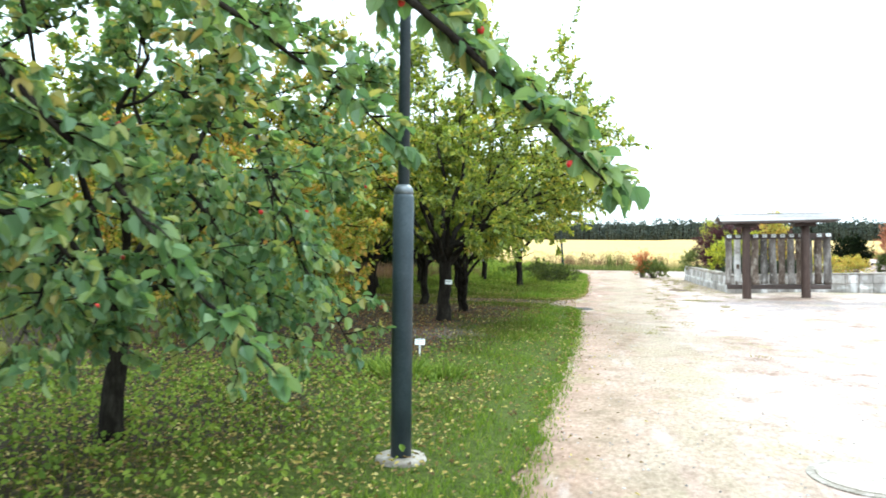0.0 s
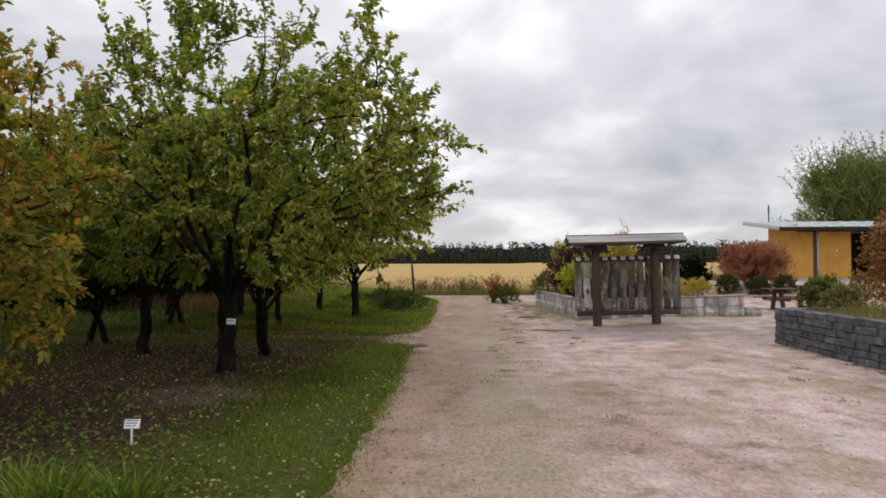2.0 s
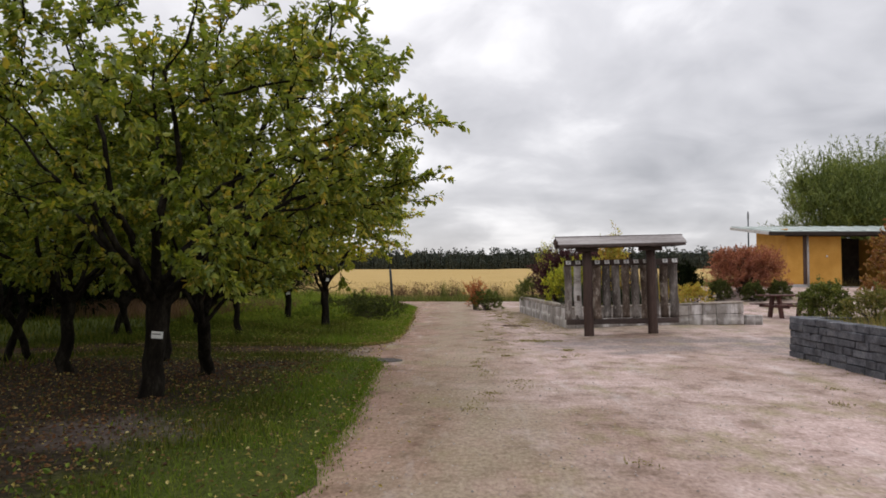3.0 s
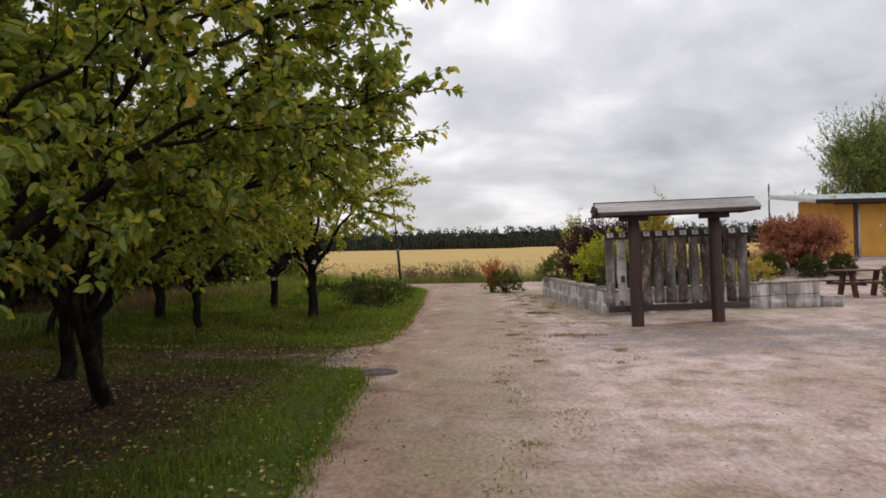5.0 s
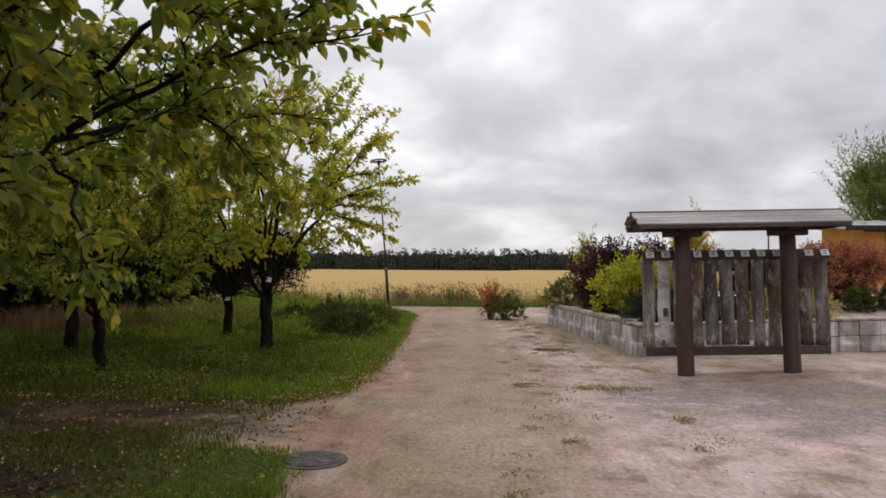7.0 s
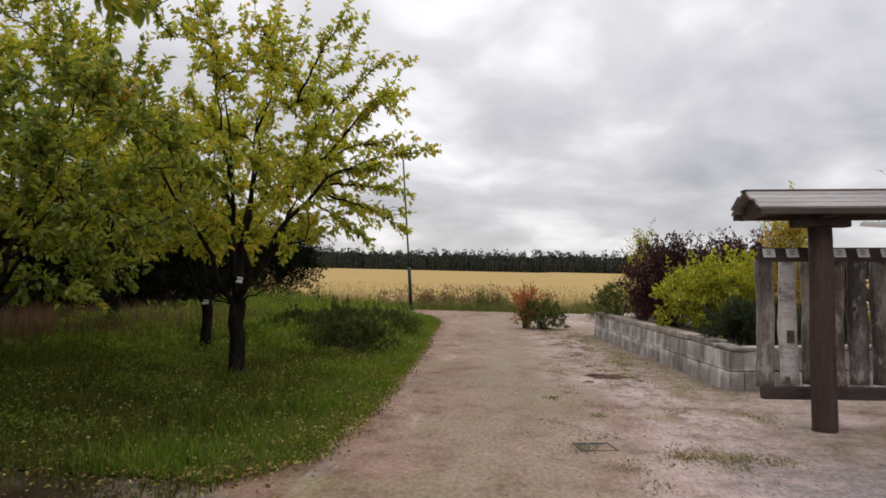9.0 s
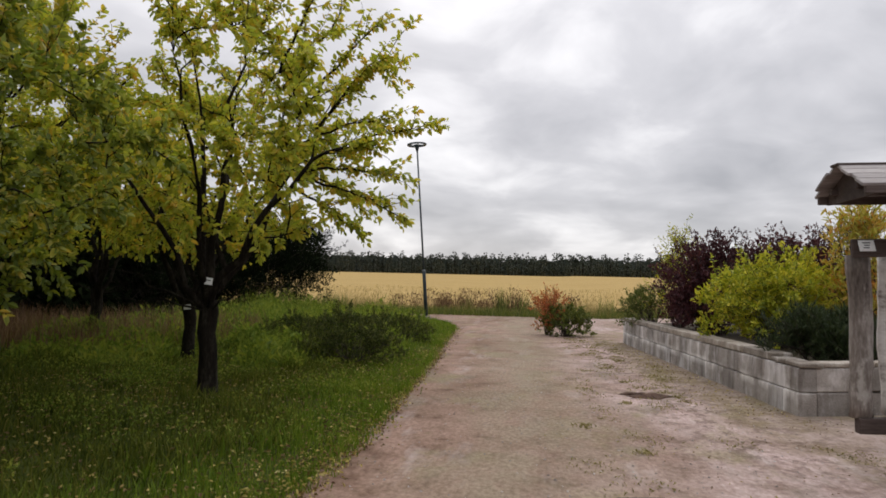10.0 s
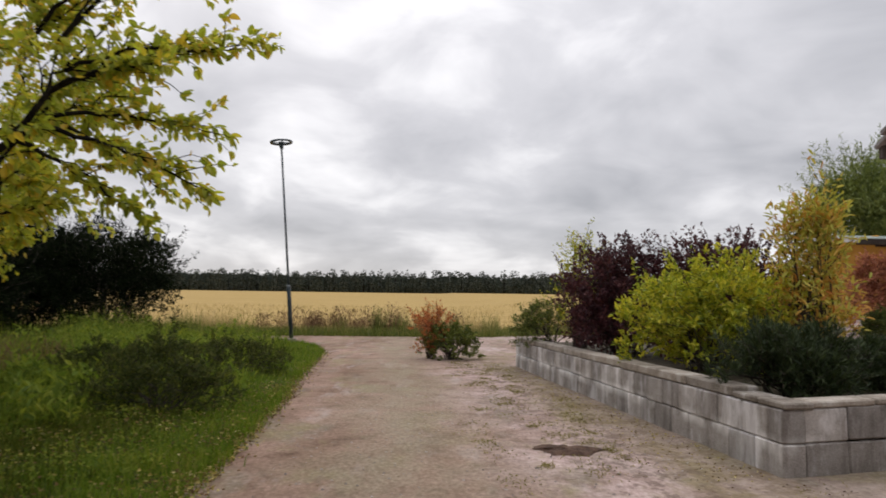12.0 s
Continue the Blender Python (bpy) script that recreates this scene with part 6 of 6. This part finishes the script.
        b.slivers(np.stack([px, py, height(px, py) - 0.1], 1), lean(m, rng, 0.12), h * rng.uniform(0.5, 1.2, m), np.full(m, 0.035), rng)
        q = m * 4
        px, py = cx + rng.normal(size=q) * 0.22, cy + rng.normal(size=q) * 0.2
        b.leaves(np.stack([px, py, h * rng.uniform(0.3, 1.05, q)], 1), lean(q, rng, 0.5), rng.uniform(0.06, 0.14, q), 0.3, rng)
    tagged(link_part("dock_weeds", b.mesh("dock_weeds"), BROWNGRASS), "brown dried dock and sorrel spikes beside the field", "dry weeds", kind="stuff")
    # weeds in the gravel
    b = Bulk()
    spots = [(rng.uniform(2.0, 3.0) - (y - 20) * 0.07, y) for y in np.arange(20.8, 31, 0.17)] + [(rng.uniform(1.0, 1.8), y) for y in np.arange(9, 33, 0.5)]
    spots += [(2.3 + rng.normal() * 0.25, 17.0 + rng.normal() * 0.15) for k in range(14)] + [(4.4 + rng.normal() * 0.7, 18.75 + rng.normal() * 0.15) for k in range(26)]
    spots += [(rng.uniform(3.4, 8.2), 20.35 + rng.normal() * 0.1) for k in range(24)] + [(rng.uniform(0.8, 6), rng.uniform(3, 16)) for k in range(10)] + [(6.5, rng.uniform(3, 14)) for k in range(24)]
    for cx, cy in spots:
        m = int(rng.integers(25, 70))
        r = rng.uniform(0.04, 0.13)
        px, py = cx + rng.normal(size=m) * r, cy + rng.normal(size=m) * r * 1.3
        b.blades(np.stack([px, py, np.zeros(m)], 1), lean(m, rng, 1.6), rng.uniform(0.012, 0.05, m), np.full(m, 0.008), rng)
        b.leaves(np.stack([px, py, np.full(m, 0.006)], 1), lean(m, rng, 2.5), rng.uniform(0.01, 0.03, m), 0.5, rng)
    tagged(link_part("gravel_weeds", b.mesh("gravel_weeds"), GRAVELWEED), "sparse weeds growing through the gravel", "weeds", kind="stuff")
    # perennials behind the stone wall
    b = Bulk()
    n = 22000
    x, y = rng.uniform(6.75, 13.5, n), rng.uniform(2, 14.3, n)
    b.slivers(np.stack([x, y, 0.62 + (x - 6.7) * 0.02], 1), lean(n, rng, 0.45), rng.uniform(0.1, 0.5, n) * (0.55 + 0.5 * np.sin(x * 2.1) * np.sin(y * 1.7 + x)), np.full(n, 0.014), rng)
    n = 7000
    x, y = rng.uniform(12, 20, n), rng.uniform(14.6, 21, n)
    b.blades(np.stack([x, y, height(x, y)], 1), lean(n, rng, 0.45), rng.uniform(0.2, 0.7, n), np.full(n, 0.014), rng)
    tagged(link_part("bed_perennials", b.mesh("bed_perennials"), PERENNIAL), "green and yellowing perennials in the walled bed", "perennials", kind="stuff")
    # ground cover under the crab apples
    b = Bulk()
    n = 9000
    x, y = -2.8 + rng.normal(size=n) * 1.6, 2.2 + rng.normal(size=n) * 1.9
    ok = x < edge_x(y) - 0.9 + rng.normal(size=n) * 0.3
    x, y = x[ok], y[ok]
    n = len(x)
    b.leaves(np.stack([x, y, rng.uniform(0.03, 0.14, n)], 1), lean(n, rng, 1.6), rng.uniform(0.025, 0.055, n), 0.8, rng)
    tagged(link_part("ground_cover", b.mesh("ground_cover"), WEED), "low leafy ground cover under the crab apples", "ground cover", kind="stuff")


grass()


def clump(place, label, seed, n=150, h=0.42, r=0.11):
    rng = np.random.default_rng(seed)
    b = Bulk()
    at = np.stack([rng.normal(size=n) * r, rng.normal(size=n) * r * 0.7, np.full(n, -0.02)], 1)
    way = lean(n, rng, 0.35) + at * np.array([3.5, 3.5, 0])
    b.blades(at, way, rng.uniform(0.45, 1, n) * h, np.full(n, 0.02), rng)
    ob = link_part("grass_clump", b.mesh("grass_clump"), WEED)
    ob.matrix_basis = pose(*place)
    tagged(ob, label, "plant clump", "border clumps")


for k, (x, y, hh) in enumerate(((-0.95, 4.15, 0.27), (-1.35, 4.05, 0.34), (-1.75, 4.3, 0.27))):
    clump((x, y, 0.02), "clump of arching strap-like green leaves in the border", 300 + k, h=hh)


def litter():
    rng = np.random.default_rng(41)
    b = Bulk()

    def strew(x, y, z, size):
        n = len(x)
        way = rng.normal(size=(n, 3))
        way[:, 2] *= 0.25
        b.leaves(np.stack([x, y, np.full(n, z) + rng.uniform(0, 0.015, n)], 1), way, rng.uniform(0.5, 1.2, n) * size * 0.6, 0.62, rng, 0.35)

    n = 8000
    y = rng.uniform(-0.5, 13.2, n)
    strew(edge_x(y) - 6.5 * rng.uniform(0, 1, n) ** 1.1, y, 0.045, 0.065)
    n = 380
    y = rng.uniform(1, 13, n)
    strew(edge_x(y) + np.abs(rng.normal(size=n)) * 0.35 - 0.15, y, 0.02, 0.05)
    n = 6500
    y = rng.uniform(-0.8, 4.5, n)
    strew(edge_x(y) - 0.5 - 5 * rng.uniform(0, 1, n), y, 0.06, 0.06)
    n = 3000
    y = rng.uniform(15.5, 26, n)
    strew(edge_x(y) - np.abs(rng.normal(size=n)) * 0.4 + 0.2, y, 0.04, 0.06)
    n = 900
    strew(rng.uniform(-6, -0.8, n), 15.5 + rng.normal(size=n) * 0.18, 0.05, 0.065)
    n = 4200
    y = rng.uniform(15.6, 26, n)
    strew(edge_x(y) - rng.uniform(0, 4.5, n), y, 0.1, 0.06)
    n = 1300
    strew(rng.uniform(-7, -0.6, n), rng.uniform(13.1, 16.0, n), 0.03, 0.065)
    n = 260
    strew(rng.uniform(-0.5, 5, n), rng.uniform(2, 30, n), 0.008, 0.035)
    n = 700
    y = rng.uniform(15.5, 29, n)
    x = 3.3 - np.abs(y - 20.6) * 0.088 - rng.uniform(0, 1, n) ** 0.8 * 1.5
    ok = np.sin(x * 6 - 2.4 * y) * np.sin(y * 4.1 + 2 * x) + rng.normal(size=n) * 0.2 > 0.3
    strew(x[ok], y[ok], 0.006, 0.035)
    n = 700
    y = rng.uniform(20.5, 30, n)
    strew(3.35 - (y - 20.6) * 0.088 - np.abs(rng.normal(size=n)) * 0.4, y, 0.01, 0.045)
    n = 2600
    y = rng.uniform(15.6, 34, n)
    strew(edge_x(y) + rng.normal(size=n) * 0.13, y, 0.03, 0.06)
    tagged(link_part("fallen_leaves", b.mesh("fallen_leaves"), LITTER), "scattered yellow and brown fallen leaves", "fallen leaves", kind="stuff")
    b.verts, b.faces, b.count = [], [], 0
    n = 14000
    x, y = -1.0 - 6 * rng.uniform(0, 1, n) ** 1.2, rng.uniform(3.5, 13.4, n)
    ok = rng.uniform(0, 1, n) < 0.12 + bare(x, y)
    strew(x[ok], y[ok], 0.04, 0.07)
    n = 1600
    strew(rng.uniform(-8, -0.9, n), 14.4 + rng.normal(size=n) * 0.75, 0.025, 0.06)
    n = 900
    y = rng.uniform(15.6, 36, n)
    strew(edge_x(y) + rng.normal(size=n) * 0.1 + 0.04, y, 0.012, 0.06)
    n = 1200
    y = rng.uniform(17.5, 30, n)
    x = 3.1 - (y - 20.6) * 0.088 - np.abs(rng.normal(size=n)) * 0.6
    ok = np.sin(x * 7 + 2.1 * y) * np.sin(y * 5.3 - 3 * x) + rng.normal(size=n) * 0.2 > 0.45
    strew(x[ok], y[ok], 0.004, 0.03)
    n = 500
    strew(rng.uniform(3.3, 8.0, n), 20.1 + rng.normal(size=n) * 0.3, 0.004, 0.04)
    tagged(link_part("brown_leaf_litter", b.mesh("brown_leaf_litter"), RUSTLITTER), "rust-brown decaying leaves on bare soil and gravel", "fallen leaves", kind="stuff")


litter()


def pebbles():
    rng = np.random.default_rng(43)
    b = Bulk()
    n = 5000
    y = -0.5 + 26 * rng.uniform(0, 1, n) ** 1.2
    x = rng.uniform(-0.6, 6.3, n)
    s = rng.uniform(0.004, 0.013, n)
    shape = np.array([(1, 0, 0.2), (0.1, 0.9, 0.1), (-0.9, 0.2, 0.2), (-0.1, -0.8, 0.1), (0, 0, 0.9)])
    vs = np.stack([x, y, np.full(n, 0.0)], 1)[:, None] + shape[None] * s[:, None, None] * rng.uniform(0.7, 1.3, (n, 5, 1))
    base = np.arange(n)[:, None] * 5
    b.add(vs.reshape(-1, 3), np.concatenate([base + np.array([t]) for t in ((0, 1, 4), (1, 2, 4), (2, 3, 4), (3, 0, 4))]))
    tagged(link_part("loose_pebbles", b.mesh("loose_pebbles"), PEBBLE), "loose grey and pink pebbles on the gravel", "pebbles", kind="stuff")


PEBBLE = leafage("pebble", [(0.2, (0.16, 0.14, 0.13)), (0.5, (0.34, 0.3, 0.28)), (0.85, (0.55, 0.51, 0.48))], 0.85, 0.0, 5.0)
pebbles()


def dirt_mound():
    rng = np.random.default_rng(47)
    bm = bmesh.new()
    rings = [[bm.verts.new((math.cos(a) * r * 0.34 * (1 + 0.3 * math.sin(3 * a + 1) + rng.normal() * 0.1), math.sin(a) * r * 0.24 * (1 + 0.25 * math.sin(4 * a) + rng.normal() * 0.1), (1 - r) * 0.05 + rng.normal() * 0.006 * (r < 1) - 0.008 * (r == 1)))
              for a in np.arange(20) * math.pi / 10] for r in (1, 0.75, 0.5, 0.25)]
    for a, b in zip(rings, rings[1:]):
        for k in range(20):
            bm.faces.new((a[k], a[(k + 1) % 20], b[(k + 1) % 20], b[k]))
    bm.faces.new(rings[-1])
    ob = part("soil_mound", bm, DIRT)
    ob.matrix_basis = pose(1.95, 21.6, 0.002, 0, 0, 10)
    tagged(ob, "small mound of red-brown soil on the gravel", "soil mound")


dirt_mound()


# ---- far woods ----
def woods():
    rng = np.random.default_rng(53)
    b, t = Bulk(), Bulk()
    spots = []
    for row in range(4):
        x = -330.0
        while x < 420:
            spots.append((x + rng.normal(), 300 + row * 7 + rng.normal() * 2, (rng.uniform(7.0, 10.2) if row else rng.uniform(3.0, 5.5)) + 1.0 * (rng.uniform() > 0.93)))
            x += rng.uniform(1.3, 3.4)
    for a in np.arange(0, 2 * np.pi, 0.06):
        if math.sin(a) < 0.55:
            spots.append((math.cos(a) * 230 + rng.normal() * 4, math.sin(a) * 190 + rng.normal() * 4, rng.uniform(10, 15)))
    for x, y, h in spots:
        g = float(height(x, y))
        n = 42
        k = rng.uniform(0.0, 1, n)
        r = (1.5 * np.sqrt(1 - k ** 2 * 0.85) + 0.3) * max(h, 6) / 10
        a = rng.uniform(0, 2 * np.pi, n)
        at = np.stack([x + np.cos(a) * r * 0.4, y + np.sin(a) * r * 0.4, g + h * (0.04 + 0.92 * k)], 1)
        way = np.stack([np.cos(a), np.sin(a), rng.normal(size=n) * 0.35 + 0.25], 1)
        b.leaves(at, way, r * 0.5 + 0.4, 0.95, rng, 0.3)
        t.tube([(x, y, g - 0.5), (x, y, g + h * 0.5), (x, y, g + h)], (0.18, 0.12, 0.03), 4)
    ridge = bmesh.new()
    xs = np.arange(-420, 500, 1.1)
    tops = 7.6 + np.cumsum(rng.normal(size=len(xs))) * 0.03 + rng.normal(size=len(xs)) * 0.55
    low = [ridge.verts.new((x, 322, float(height(x, 322)) - 1)) for x in xs]
    high = [ridge.verts.new((x, 323 + rng.normal() * 0.6, float(height(x, 322)) + min(max(h, 5.8), 9.2))) for x, h in zip(xs, tops)]
    for i in range(len(xs) - 1):
        ridge.faces.new((low[i], low[i + 1], high[i + 1], high[i]))
    tagged(part("backdrop_woods", ridge, PINE_FAR), "dark depth of the woods beyond the field", "woods", kind="structure")
    tagged(link_part("far_woods", b.mesh("far_woods"), PINE_FAR), "dark pine and spruce woods beyond the field", "woods", kind="stuff")
    tagged(link_part("far_trunks", t.mesh("far_trunks"), BARK), "dark trunks of the woods beyond the field", "tree trunks", kind="stuff")


woods()


def mast():
    m = thing("mast", (90.0, 240.0, float(height(90.0, 240.0)) - 0.5), "thin grey mast rising far behind the woods", "mast")
    part("pole", lathe([(0.3, 0), (0.25, 12), (0.2, 17), (0.15, 20.3)], 10), LAMPGREY, m, smooth=True)
    part("head", lathe([(0.27, 17.6), (0.3, 17.8), (0.3, 19.6), (0.27, 19.8)], 10), GALV, m, "pale antenna drum")


mast()
